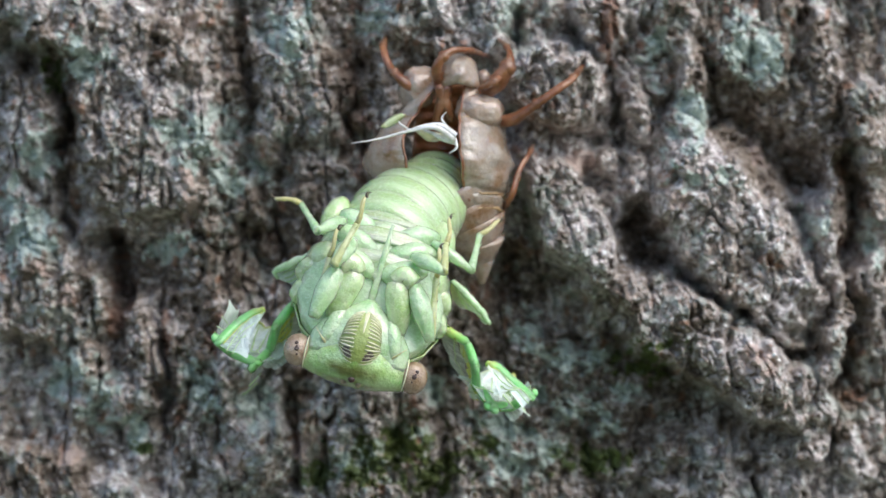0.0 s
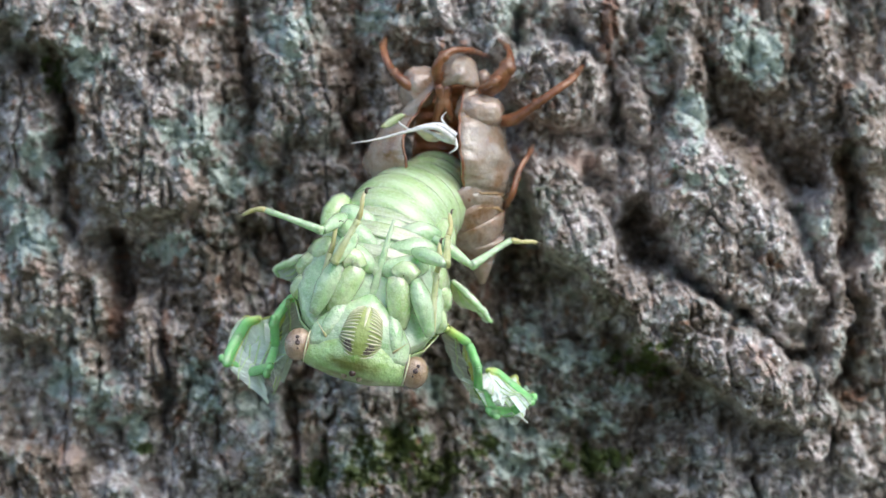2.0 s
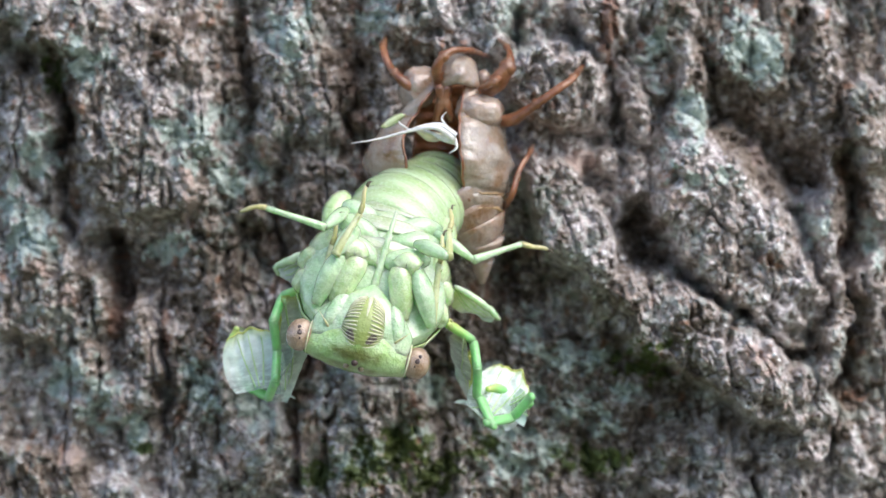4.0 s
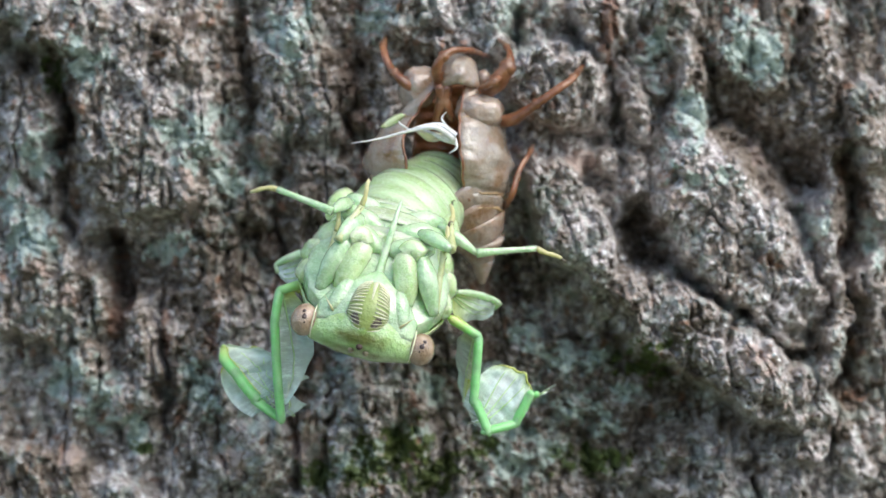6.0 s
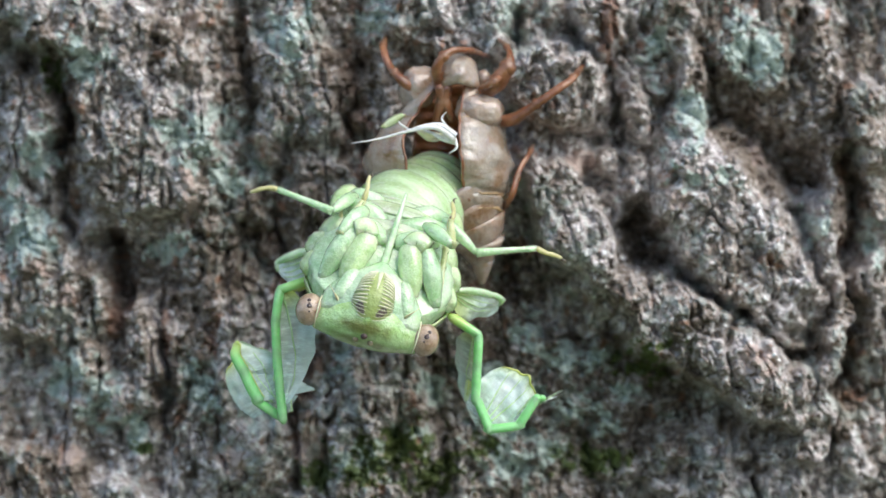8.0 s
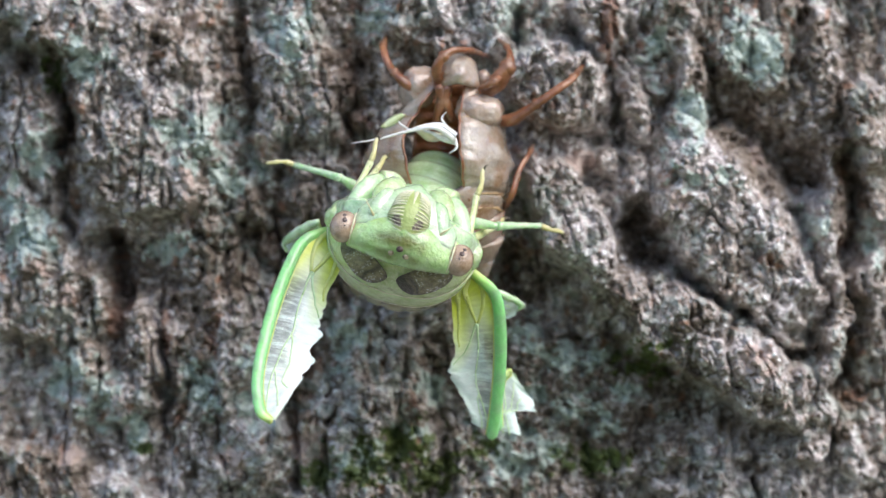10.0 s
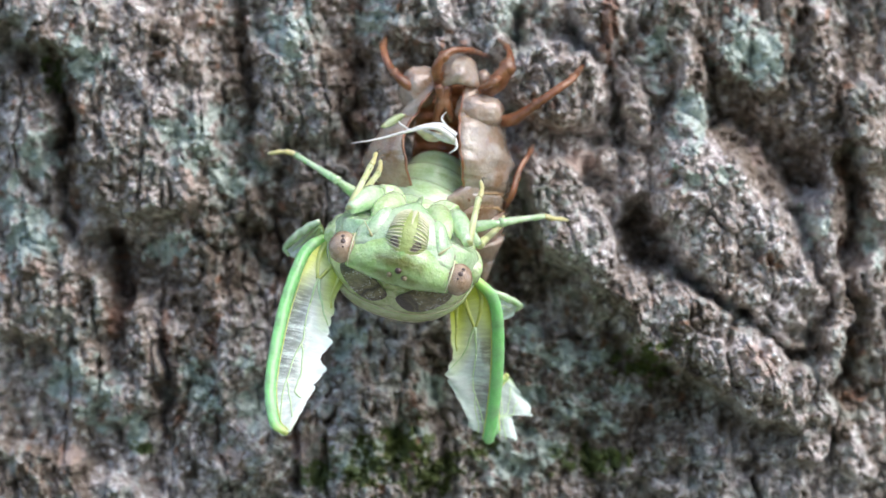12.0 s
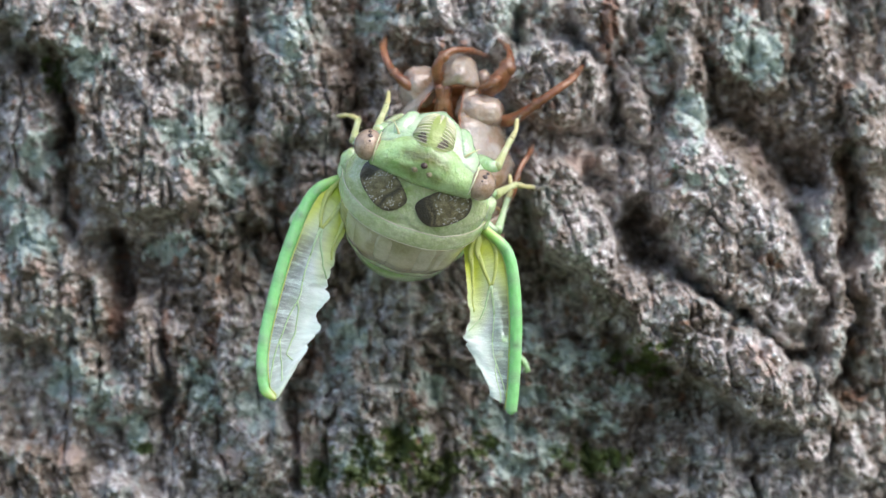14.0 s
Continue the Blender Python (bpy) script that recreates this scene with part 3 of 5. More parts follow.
def sheet(bm, f, nu, nv, thick=0.0, layers=()):
    """A curved sheet f(a, b), a and b in 0..1, with a thickness along its normals."""
    g = [[Vector(f(i / nu, j / nv)) for j in range(nv + 1)] for i in range(nu + 1)]

    def put(points):
        vs = [[bm.verts.new(p * MM) for p in row] for row in points]
        for i in range(nu):
            for j in range(nv):
                bm.faces.new((vs[i][j], vs[i + 1][j], vs[i + 1][j + 1], vs[i][j + 1]))
        return vs
    for key in layers:
        bm.verts.layers.float.new(key)
    top = put(g)
    if thick:
        low = []
        for i in range(nu + 1):
            row = []
            for j in range(nv + 1):
                du = g[min(i + 1, nu)][j] - g[max(i - 1, 0)][j]
                dv = g[i][min(j + 1, nv)] - g[i][max(j - 1, 0)]
                n = du.cross(dv)
                row.append(g[i][j] - (n.normalized() if n.length > 1e-9 else Vector()) * thick)
            low.append(row)
        low = put(low)
        rim = [(i, 0) for i in range(nu)] + [(nu, j) for j in range(nv)] + [(i, nv) for i in range(nu, 0, -1)] + [(0, j) for j in range(nv, 0, -1)]
        for (a, b), (c, d) in zip(rim, rim[1:] + rim[:1]):
            bm.faces.new((top[a][b], top[c][d], low[c][d], low[a][b]))
    return top


def paint(bm, grid, key, f):
    """A float layer on the points of a sheet: f(a, b)."""
    lay = bm.verts.layers.float.get(key) or bm.verts.layers.float.new(key)
    nu, nv = len(grid) - 1, len(grid[0]) - 1
    for i, row in enumerate(grid):
        for j, v in enumerate(row):
            v[lay] = f(i / nu, j / nv)


def local(u, v, out, origin):
    """mm from an origin (m) to a place on the trunk's face."""
    return (spot(u, v, out) - origin) / MM
# ---- the empty nymph shell on the bark ----
SHELL_AT = spot(790, 300, bark_out(790, 300))
shell = tagged(new("cicada_shell"), "split tan-brown nymph shell clinging to the bark", "insect shell")
shell.location = SHELL_AT


def sh(u, v, out):
    return local(u, v, out, SHELL_AT)


def shell_wall(side):
    """One half of the split thorax: a thin curved wall from the split round to the bark, with folds."""
    axis = curve([sh(812, 118, 5), sh(800, 170, 5), sh(782, 230, 5), sh(776, 290, 5), sh(790, 345, 5), sh(815, 385, 5)], 65)
    wide = [1.6, 4.0, 5.9, 6.9, 6.2, 4.2]
    tall = [2.2, 4.6, 6.2, 6.6, 5.6, 4.0]
    gap = [0.30, 0.22, 0.24, 0.27, 0.28, 0.30] if side > 0 else [0.30, 0.50, 0.58, 0.40, 0.50, 0.7]
    knots = np.linspace(0, 1, 6)

    def f(a, b):
        p = axis[min(int(a * 64 + 0.5), 64)]
        w, h, g = ramp1(knots, wide, a), ramp1(knots, tall, a), ramp1(knots, gap, a)
        ph = g + (2.5 - g) * b
        # three swollen segments with sharp folds between them
        fold = 0.0
        for centre, size in ((0.34, 0.26), (0.80, 0.20), (0.93, 0.10)):
            fold -= size * math.exp(-((a - centre - 0.05 * (b - 0.3)) / 0.022) ** 2)
        puff = 0.9 * math.sin(min(1, max(0, (a - 0.34) / 0.46)) * math.pi) + 0.35 * math.sin(min(1, max(0, a / 0.34)) * math.pi)
        r = 1.0 + 0.28 * fold + 0.10 * puff + 0.02 * math.sin(7 * b + 9 * a) * b
        lip = 0.35 * math.exp(-(b / 0.05) ** 2)
        r += 0.06 * noise.noise(Vector((a * 9, b * 5, side))) + 0.025 * noise.noise(Vector((a * 40, b * 22, side)))
        return p + Vector((side * (w * math.sin(ph)) * r + side * lip * 0.4, -(h * math.cos(ph)) * r + lip, 0.25 * math.sin(ph * 2)))
    bm = bmesh.new()
    sheet(bm, f, 64, 26, 0.12 * side)
    for centre in (0.34, 0.80, 0.93):
        seam = bmesh.new()
        tube(seam, [f(min(1.0, centre + 0.05 * (b - 0.3) + 0.012), b) + Vector((0, -0.03, 0)) for b in np.linspace(0.02, 0.75, 22)], [0.06, 0.17, 0.15, 0.05], 7)
        part("seam", seam, GOLD, shell, "golden-brown seam across the shell wall")
    rim = bmesh.new()
    tube(rim, [f(a, 0.01) for a in np.linspace(0.05, 1.0, 40)], [0.10, 0.15, 0.15, 0.12], 7)
    part("rim", rim, SHELLD, shell, "red-brown torn edge of the split")
    return part("thorax_wall", bm, SHELL, shell, "crinkled tan shell wall beside the split")


shell_wall(1)
shell_wall(-1)


def shell_abdomen():
    axis = curve([sh(800, 335, 5.5), sh(828, 385, 5.0), sh(850, 440, 4.2), sh(853, 500, 3.0)], 6)
    names = [(5.4, 4.6), (4.6, 4.2), (3.7, 3.6), (2.6, 2.7), (1.2, 1.3)]
    for k in range(5):
        a, b = axis[k], axis[k + 1]
        bm = bmesh.new()
        rings = []
        r0, r1 = names[k][0], names[k + 1][0] if k < 4 else 0.4
        d = (b - a)
        for s, q in ((-0.10, 0.96), (0.0, 1.0), (0.3, 1.02), (0.7, 1.01), (0.95, 0.99), (1.05, 0.95)):
            c = a + d * s
            r = (r0 + (r1 - r0) * s) * q
            t = d.normalized()
            side = Vector((t.z, 0, -t.x)).normalized()
            back = t.cross(side)
            rings.append([c + side * (r * math.cos(w)) + back * (0.92 * r * math.sin(w)) for w in (2 * math.pi * i / 28 for i in range(28))])
        loft(bm, rings)
        part("abdomen_ring", bm, SHELL, shell)


shell_abdomen()
bm = bmesh.new()


def crinkled(p, size=0.22):
    return p * (1 + size * 0.5 * noise.noise(p * 0.7) + size * 0.35 * noise.noise(p * 2.1 + Vector((3, 1, 7))))


def boxy(p, r, k=0.78):
    return Vector([math.copysign(abs(c / s) ** k * s, c) for c, s in zip(p, r)])


# the hood over the split: a domed plate, open below
def hood(a, b):
    x = (b - 0.5) * 2
    u = 812 + 39 * x * (0.75 + 0.25 * a)
    v = 98 + 62 * a + 14 * x * x * (1 - a) - 12 * (1 - x * x) * a
    o = 6.0 + 4.2 * math.sqrt(max(0.0, 1 - 0.8 * x * x)) * math.sin(0.5 + 1.5 * a) + 0.25 * noise.noise(Vector((a * 5, b * 6, 2)))
    return sh(u, v, o)


sheet(bm, hood, 22, 24, -0.15)
rim = bmesh.new()
tube(rim, [hood(1.0, b) for b in np.linspace(0, 1, 24)], [0.10, 0.14, 0.14, 0.10], 7)
part("rim", rim, SHELLD, shell, "red-brown torn edge of the split")
head_case = part("head_capsule", bm, SHELL, shell, "dull translucent head capsule of the shell")
for s, (u, v) in ((-1, (774, 128)), (1, (856, 140))):
    bm = bmesh.new()
    egg(bm, sh(u, v, 7.0), (0.75, 0.9, 0.95), bend=crinkled)
    part("empty_eye", bm, SHELL, shell)
bm = bmesh.new()
egg(bm, sh(849, 197, 7.0), (2.45, 3.2, 1.75), pose(0, 0, 0, 0, 14, 0), seg=36, rings=26, bend=lambda p: crinkled(boxy(p, (2.45, 3.2, 1.75)), 0.16))
part("shoulder_lobe", bm, SHELL, shell, "shiny greyish shoulder lobe")
bm = bmesh.new()
egg(bm, sh(742, 156, 5.6), (2.0, 2.8, 2.2), pose(0, 0, 0, 0, 34, 0), seg=36, rings=26, bend=crinkled)
part("shoulder_lobe", bm, SHELL, shell, "shiny greyish shoulder lobe")
# brown inner floor of the opened shell
bm = bmesh.new()
sheet(bm, lambda a, b: sh(745 + 90 * b - 20 * a * (1 - b), 150 + 170 * a, 4.5 - 2.0 * math.sin(b * math.pi) + 0.4 * math.sin(a * 40)), 30, 14, 0.15)
part("inner_floor", bm, SHELLD, shell, "dark red-brown inside of the shell")
bm = bmesh.new()
for u1, u2 in ((776, 800), (793, 772)):
    tube(bm, curve([sh(u1, 150, 9), sh((u1 + u2) / 2, 185, 8.5), sh(u2, 215, 8)], 10), [0.5, 0.7, 0.4], 8)
part("inner_ridge", bm, SHELLD, shell, "red-brown ridges inside the split")


def shell_leg(points, radii, claw=True):
    pts = []
    for k, (u, v, o) in enumerate(points):
        base = bark_out(u, v)
        pts.append(sh(u, v, max(o, base + 0.4) if k < len(points) - 1 else base + 0.15))
    bm = bmesh.new()
    line = curve(pts, 40)
    tube(bm, line, radii, 12, 0.8)
    for j in (0.42, 0.78):
        r = ramp1(np.linspace(0, 1, len(radii)), radii, j)
        egg(bm, line[int(j * 39)], (r * 1.12, r * 1.0, r * 1.12), seg=12, rings=8)
    leg = part("leg", bm, SHELLD, shell, "glossy red-brown hooked leg")
    if claw:
        a, b = pts[-2], pts[-1]
        d = (b - a).normalized()
        bm = bmesh.new()
        tube(bm, curve([b, b + d * 0.6 + Vector((0, 0.15, 0)), b + d * 1.0 + Vector((0, 0.6, 0))], 8), [0.16, 0.1, 0.03], 6)
        part("claw", bm, SHELLD, leg)


shell_leg([(780, 150, 8), (773, 120, 10), (795, 93, 10), (830, 90, 8), (862, 100, 6)], [0.75, 0.62, 0.56, 0.40, 0.36, 0.2])
shell_leg([(862, 165, 8), (885, 140, 9), (902, 110, 9), (898, 85, 7), (882, 70, 5)], [0.75, 1.1, 0.85, 0.42, 0.34, 0.2])
shell_leg([(850, 158, 9), (880, 140, 10), (905, 102, 9)], [0.35, 0.4, 0.3], False)
shell_leg([(890, 215, 7), (915, 208, 8), (970, 170, 9), (1012, 140, 8), (1030, 118, 5)], [0.70, 0.78, 0.55, 0.50, 0.42, 0.26])
shell_leg([(745, 165, 7), (715, 145, 8), (690, 118, 7), (678, 85, 5), (684, 62, 4)], [0.6, 0.58, 0.42, 0.40, 0.24])
shell_leg([(895, 365, 5), (906, 345, 7), (920, 300, 6), (938, 270, 4), (945, 252, 3)], [0.42, 0.42, 0.34, 0.34, 0.2])

# white threads of the old breathing tubes, and a scrap of green skin
for pts, r in (([(805, 248, 13), (770, 226, 14), (725, 232, 14), (670, 246, 14.5), (622, 254, 15)], (0.3, 0.26, 0.18, 0.10, 0.03)),
               ([(806, 240, 13), (780, 222, 13.5), (748, 224, 14), (720, 232, 14)], (0.35, 0.26, 0.2, 0.08)),
               ([(806, 252, 12.6), (785, 246, 13), (765, 236, 13.3), (748, 230, 13)], (0.3, 0.28, 0.2, 0.1)),
               ([(805, 246, 12.5), (808, 262, 13), (794, 272, 13)], (0.22, 0.14, 0.05)),
               ([(790, 224, 13), (782, 210, 13.3), (790, 198, 13.2)], (0.16, 0.12, 0.04)),
               ([(728, 232, 13), (712, 222, 13.4), (705, 215, 13.4)], (0.12, 0.1, 0.04))):
    bm = bmesh.new()
    tube(bm, curve([sh(*p) for p in pts], 24), r, 7)
    part("thread", bm, WHITE, shell, "white shed breathing-tube thread")
bm = bmesh.new()
sheet(bm, lambda a, b: sh(735 + 68 * a, 228 + 12 * a + (15 + 5 * math.sin(a * 5)) * b * math.sin(0.2 + 2.6 * a), 11.5 + 0.9 * math.sin(b * 3 + a * 5)), 16, 8, 0.08)
part("lining_flap", bm, LINING, shell, "crumpled whitish lining membrane")
bm = bmesh.new()
sheet(bm, lambda a, b: sh(672 + 36 * a + 10 * b, 226 - 24 * a + (5 * math.sin(a * math.pi)) * (b - 0.5) * 2, 11.6 + 0.8 * math.sin(b * 3)), 12, 6, 0.1)
part("green_scrap", bm, PRON, shell, "scrap of pale green skin")
# ---- the cicada ----
ROOT_AT = spot(775, 300, 6.0)
cicada = tagged(new("cicada"), "pale green newly emerged cicada with soft unfolding wings", "cicada")
cicada.location = ROOT_AT

# thorax and head: x across, -y back, +y belly, +z towards the head (mm)
TZ = [-8.0, -6.8, -4.5, -1, 2, 4.5, 6.0, 6.9]
TW = [3.6, 5.0, 6.2, 7.0, 7.2, 6.2, 4.8, 3.2]
TD = [3.0, 4.6, 6.0, 6.5, 5.9, 4.8, 3.9, 3.0]
TV = [3.0, 3.9, 4.4, 4.0, 2.4, 0.8, 0.3, 0.2]


def chest(z, ph, grow=0.0):
    """The thorax's skin: ph is 0 on the back's middle line, pi on the belly's."""
    w, d, v = ramp1(TZ, TW, z), ramp1(TZ, TD, z), ramp1(TZ, TV, z)
    s, c = math.sin(ph), math.cos(ph)
    k = (abs(s) ** 2.3 + abs(c) ** 2.3) ** (-1 / 2.3)
    return Vector(((w + grow) * s * k, -((d if c > 0 else v) + grow) * c * k, z))


bm = bmesh.new()
loft(bm, [[chest(z, 2 * math.pi * i / 40) for i in range(40)] for z in np.linspace(-8.0, 6.9, 32)])
thorax = part("thorax", bm, AQUA, cicada, "pale green thorax with leg bases")


def plate(name, z0, z1, p0, p1, grow, material, label, nz=18, np_=30, crease=None, edge=None):
    bm = bmesh.new()

    def f(a, b):
        ph = p0 + (p1 - p0) * b
        za, zb = (z0, z1) if edge is None else edge(b)
        z = za + (zb - za) * a
        g = grow * (1 - (2 * a - 1) ** 6 * 0.5) * (1 - (2 * b - 1) ** 8 * 0.6)
        if crease:
            g += crease(a, b)
        return chest(z, ph, g)
    sheet(bm, f, nz, np_, 0.15)
    return part(name, bm, material, thorax, label)


plate("pronotum", 0.3, 6.0, -1.25, 1.25, 0.30, PRON, "wrinkled pale green pronotum", 26, 60,
      lambda a, b: 0.05 * math.sin(24 * a + 9 * abs(b - 0.5) * 6) * math.sin(b * math.pi) - 0.10 * math.exp(-((abs(b - 0.5) - 0.10 - 0.22 * a) / 0.02) ** 2))
plate("pronotum_collar", -1.0, 0.7, -1.5, 1.5, 0.40, PRON, "smooth pale collar of the pronotum", 10, 50)
plate("mesonotum", -7.4, -0.7, -1.15, 1.15, 0.22, MESO, "olive-brown ridged mesonotum", 20, 50,
      lambda a, b: 0.16 * math.cos(b * math.pi * 7) * math.sin(a * math.pi))
plate("mesonotum_rim", -7.9, -6.2, -1.5, 1.5, 0.35, GREEN, "pale green hind rim of the back", 8, 40)
for c in (-0.85, -0.52, -0.2, 0.2, 0.52, 0.85):
    plate("back_band", -6.4, -1.1, c * 0.85 - 0.12, c * 0.85 + 0.12, 0.27, BAND, "pale lengthwise band on the mesonotum", 14, 12,
          edge=lambda b: (-6.5 + 2.4 * abs(2 * b - 1) ** 2.5, -0.9 - 0.8 * abs(2 * b - 1) ** 3))
for s in (-1, 1):
    bm = bmesh.new()

    def mark(a, b, s=s):
        t, r = a * 2 * math.pi, b
        x = r * math.copysign(abs(math.cos(t)) ** 0.75, math.cos(t)) * (1 + 0.08 * math.sin(3 * t))
        y = r * math.copysign(abs(math.sin(t)) ** 0.75, math.sin(t))
        along, across = 2.7 * x, 1.55 * y
        px, pz = 3.25 + along * math.cos(0.45) - across * math.sin(0.45), 3.7 + along * math.sin(0.38) + across * math.cos(0.38)
        ph = s * math.asin(max(-0.95, min(0.95, px / 7.6)))
        return chest(pz, ph, 0.62 + 0.12 * (1 - r * r) + 0.10 * math.sin(along * 2.6 + 0.6) * (1 - r))
    grid = sheet(bm, mark, 48, 14, 0.0, ("mark",))

    def furrow(a, b):
        x = b * math.cos(a * 2 * math.pi)
        return max(math.exp(-((x + 0.38) / 0.09) ** 2), smooth1(0.42, 0.58, -x * s), 0.8 * smooth1(0.88, 0.97, b), 0.0)
    paint(bm, grid, "mark", furrow)
    part("back_patch", bm, PATCH, thorax, "dark brown speckled patch on the pronotum")
    # pale flecks on the patch
    bm = bmesh.new()
    rnd = random.Random(5 + s)
    for k in range(170):
        t, r = rnd.uniform(0, 6.28), math.sqrt(rnd.random()) * 0.9
        if abs(r * math.cos(t) + 0.38) < 0.13 or -s * r * math.cos(t) > 0.5:
            continue
        along, across = 2.75 * r * math.cos(t), 1.6 * r * math.sin(t)
        px, pz = 3.25 + along * math.cos(0.45) - across * math.sin(0.45), 3.7 + along * math.sin(0.38) + across * math.cos(0.38)
        ph = s * math.asin(max(-0.95, min(0.95, px / 7.6)))
        c = chest(pz, ph, 0.70)
        egg(bm, c, (rnd.uniform(0.03, 0.06), 0.05, rnd.uniform(0.04, 0.11)), pose(0, 0, 0, 0, rnd.uniform(-50, 50), 0), seg=6, rings=4)
    tagged(part("flecks", bm, WHITE, thorax, "fine pale flecks"), kind="stuff")

for z, span, r in ((6.1, 1.1, 0.09), (0.75, 1.35, 0.07), (-0.95, 1.35, 0.08)):
    bm = bmesh.new()
    tube(bm, [chest(z + 0.12 * noise.noise(Vector((q * 3, z, 0))), q, 0.42 + 0.05 * noise.noise(Vector((q * 7, z, 1)))) for q in np.linspace(-span, span, 60)], [r * 0.5, r, r, r * 0.5], 7)
    part("back_seam", bm, STRIPE, thorax, "pale raised seam across the back")

# belly: plates and swollen leg bases
def ripple(p):
    return p * (1 + 0.08 * noise.noise(p * 0.9) + 0.05 * noise.noise(p * 2.4))


for z, w, sx, y in ((-0.6, 2.4, 2.4, 3.4), (-3.0, 2.6, 2.7, 3.5), (-5.2, 2.4, 2.8, 3.3)):
    for s in (-1, 1):
        bm = bmesh.new()
        egg(bm, (s * sx, y, z), (w, 1.25, 1.25), pose(0, 0, 0, 0, s * 24, 0), seg=26, rings=16, bend=ripple)
        part("leg_base", bm, AQUA, thorax)
for s in (-1, 1):
    bm = bmesh.new()
    tube(bm, curve([(s * 3.2, 0.8, 4.6), (s * 2.9, 2.2, 3.4), (s * 2.3, 3.4, 1.9), (s * 1.9, 3.9, 1.0)], 16), [0.8, 1.15, 1.25, 1.2, 0.9], 16)
    tube(bm, curve([(s * 1.9, 3.9, 1.0), (s * 2.6, 4.5, 0.5), (s * 3.7, 4.3, 1.0)], 12), [0.95, 1.05, 0.95], 14)
    part("front_leg_base", bm, GREEN, thorax, "thick pale green base of the front leg")
bm = bmesh.new()
egg(bm, (0, 3.4, -1.6), (1.0, 0.9, 2.6), seg=22, rings=14, bend=ripple)
part("breast_plate", bm, ABDO, thorax, "yellowish middle plate of the belly")
for z0, z1 in ((-7.2, -5.6), (-4.6, -3.0), (-2.0, -0.4)):
    plate("belly_plate", z0, z1, math.pi - 0.6, math.pi + 0.6, 0.12, ABDO, "smooth yellow-green belly plate", 8, 24)
for s in (-1, 1):
    for z in (-5.2, -1.8):
        bm = bmesh.new()
        egg(bm, chest(z, s * 1.9, -1.0), (1.4, 2.2, 1.9), pose(0, 0, 0, 0, 0, s * 12), seg=22, rings=14, bend=ripple)
        part("side_plate", bm, GREEN, thorax)

# pale covers at the hind end of the belly
for s in (-1, 1):
    bm = bmesh.new()
    egg(bm, (s * 5.5, 1.7, -6.9), (1.15, 1.25, 2.5), pose(0, 0, 0, 0, s * 14, 0), seg=26, rings=18, bend=ripple)
    part("belly_cover", bm, GREEN, thorax, "pale swollen cover at the end of the belly")
# crumpled yellow-green roots of the wings
for s in (-1, 1):
    for z, ph, r in ((1.2, 1.45, (1.2, 1.5, 1.5)), (-0.8, 1.62, (1.3, 1.7, 1.4)), (-2.9, 1.55, (1.1, 1.5, 1.5))):
        bm = bmesh.new()
        egg(bm, chest(z, s * ph, -0.55), r, pose(0, 0, 0, 0, s * 20, s * 15), seg=22, rings=14, bend=lambda p: p * (1 + 0.16 * noise.noise(p * 1.1) + 0.10 * noise.noise(p * 2.6)))
        part("wing_root", bm, GREEN if z > -2 else AQUA, thorax, "crumpled pale green root of a wing")


# head
def head_at(x, t, grow=0.0):
    """The head's skin: t is 0 towards the belly, 90 degrees straight ahead, 180 on top."""
    q = abs(x) / 5.3
    ry = 2.6 * (1 - 0.42 * q ** 1.6) + grow
    front, rear = 2.95 * (1 - 0.62 * q ** 1.1) + grow, 1.9 * (1 - 0.25 * q) + grow
    if q > 0.97:
        ry, front, rear = ry * 0.8, front * 0.7, rear * 0.8
    return Vector((x, 0.35 * (1 - q) - 0.3 * (1 - q * q) + ry * math.cos(t), -0.55 * q * q + (front if math.sin(t) > 0 else rear) * math.sin(t)))


bm = bmesh.new()
loft(bm, [[head_at(x, 2 * math.pi * i / 30, 0.07 * noise.noise(Vector((x * 0.9, i * 0.35, 1.0)))) for i in range(30)] for x in np.linspace(-5.3, 5.3, 37)])
# brown patch behind the brow, and the crown's shade painted as a darker band
lay = bm.verts.layers.float.new("mark")
for w in bm.verts:
    p = w.co / MM
    t = math.degrees(math.atan2(p.z + 0.55 * (p.x / 5.3) ** 2, p.y))
    q = max(math.exp(-((t - 122) / 17) ** 2 - (p.x / 2.5) ** 4) * (0.85 + 1.0 * noise.noise(p * 1.1)), 0.6 * math.exp(-((t - 160) / 12) ** 2 - (p.x / 4) ** 4) * (1 + noise.noise(p * 0.8)))
    w[lay] = max(0.0, min(0.85, q))
head = part("head", bm, HEADG, cicada, "broad green head with wide-set eyes")
bm = bmesh.new()
loft(bm, [[Vector((ramp1((0, 2, 3.4, 4.8, 6), (5.0, 4.9, 3.9, 2.1, 0.5), y) * math.cos(t), y, 0.35 + 0.08 * y + ramp1((0, 2, 3.4, 4.8, 6), (1.6, 1.9, 1.8, 1.3, 0.5), y) * math.sin(t)))
           for t in (2 * math.pi * i / 26 for i in range(26))] for y in np.linspace(0, 6, 14)])
part("face", bm, AQUA, head, "pale green cheeks below the eyes")
FACE_C, FACE_R = Vector((0, 1.65, 1.30)), (2.2, 3.1, 2.15)


def on_face(a, b, grow=0.0):
    """a: -1..1 across, b: angle from straight ahead towards the belly."""
    x = a * 0.98
    k = math.sqrt(max(0.0, 1 - x * x))
    return FACE_C + Vector(((FACE_R[0] + grow) * x, (FACE_R[1] + grow) * math.sin(b) * k, (FACE_R[2] + grow) * math.cos(b) * k))


bm = bmesh.new()
egg(bm, FACE_C, FACE_R, seg=26, rings=18)
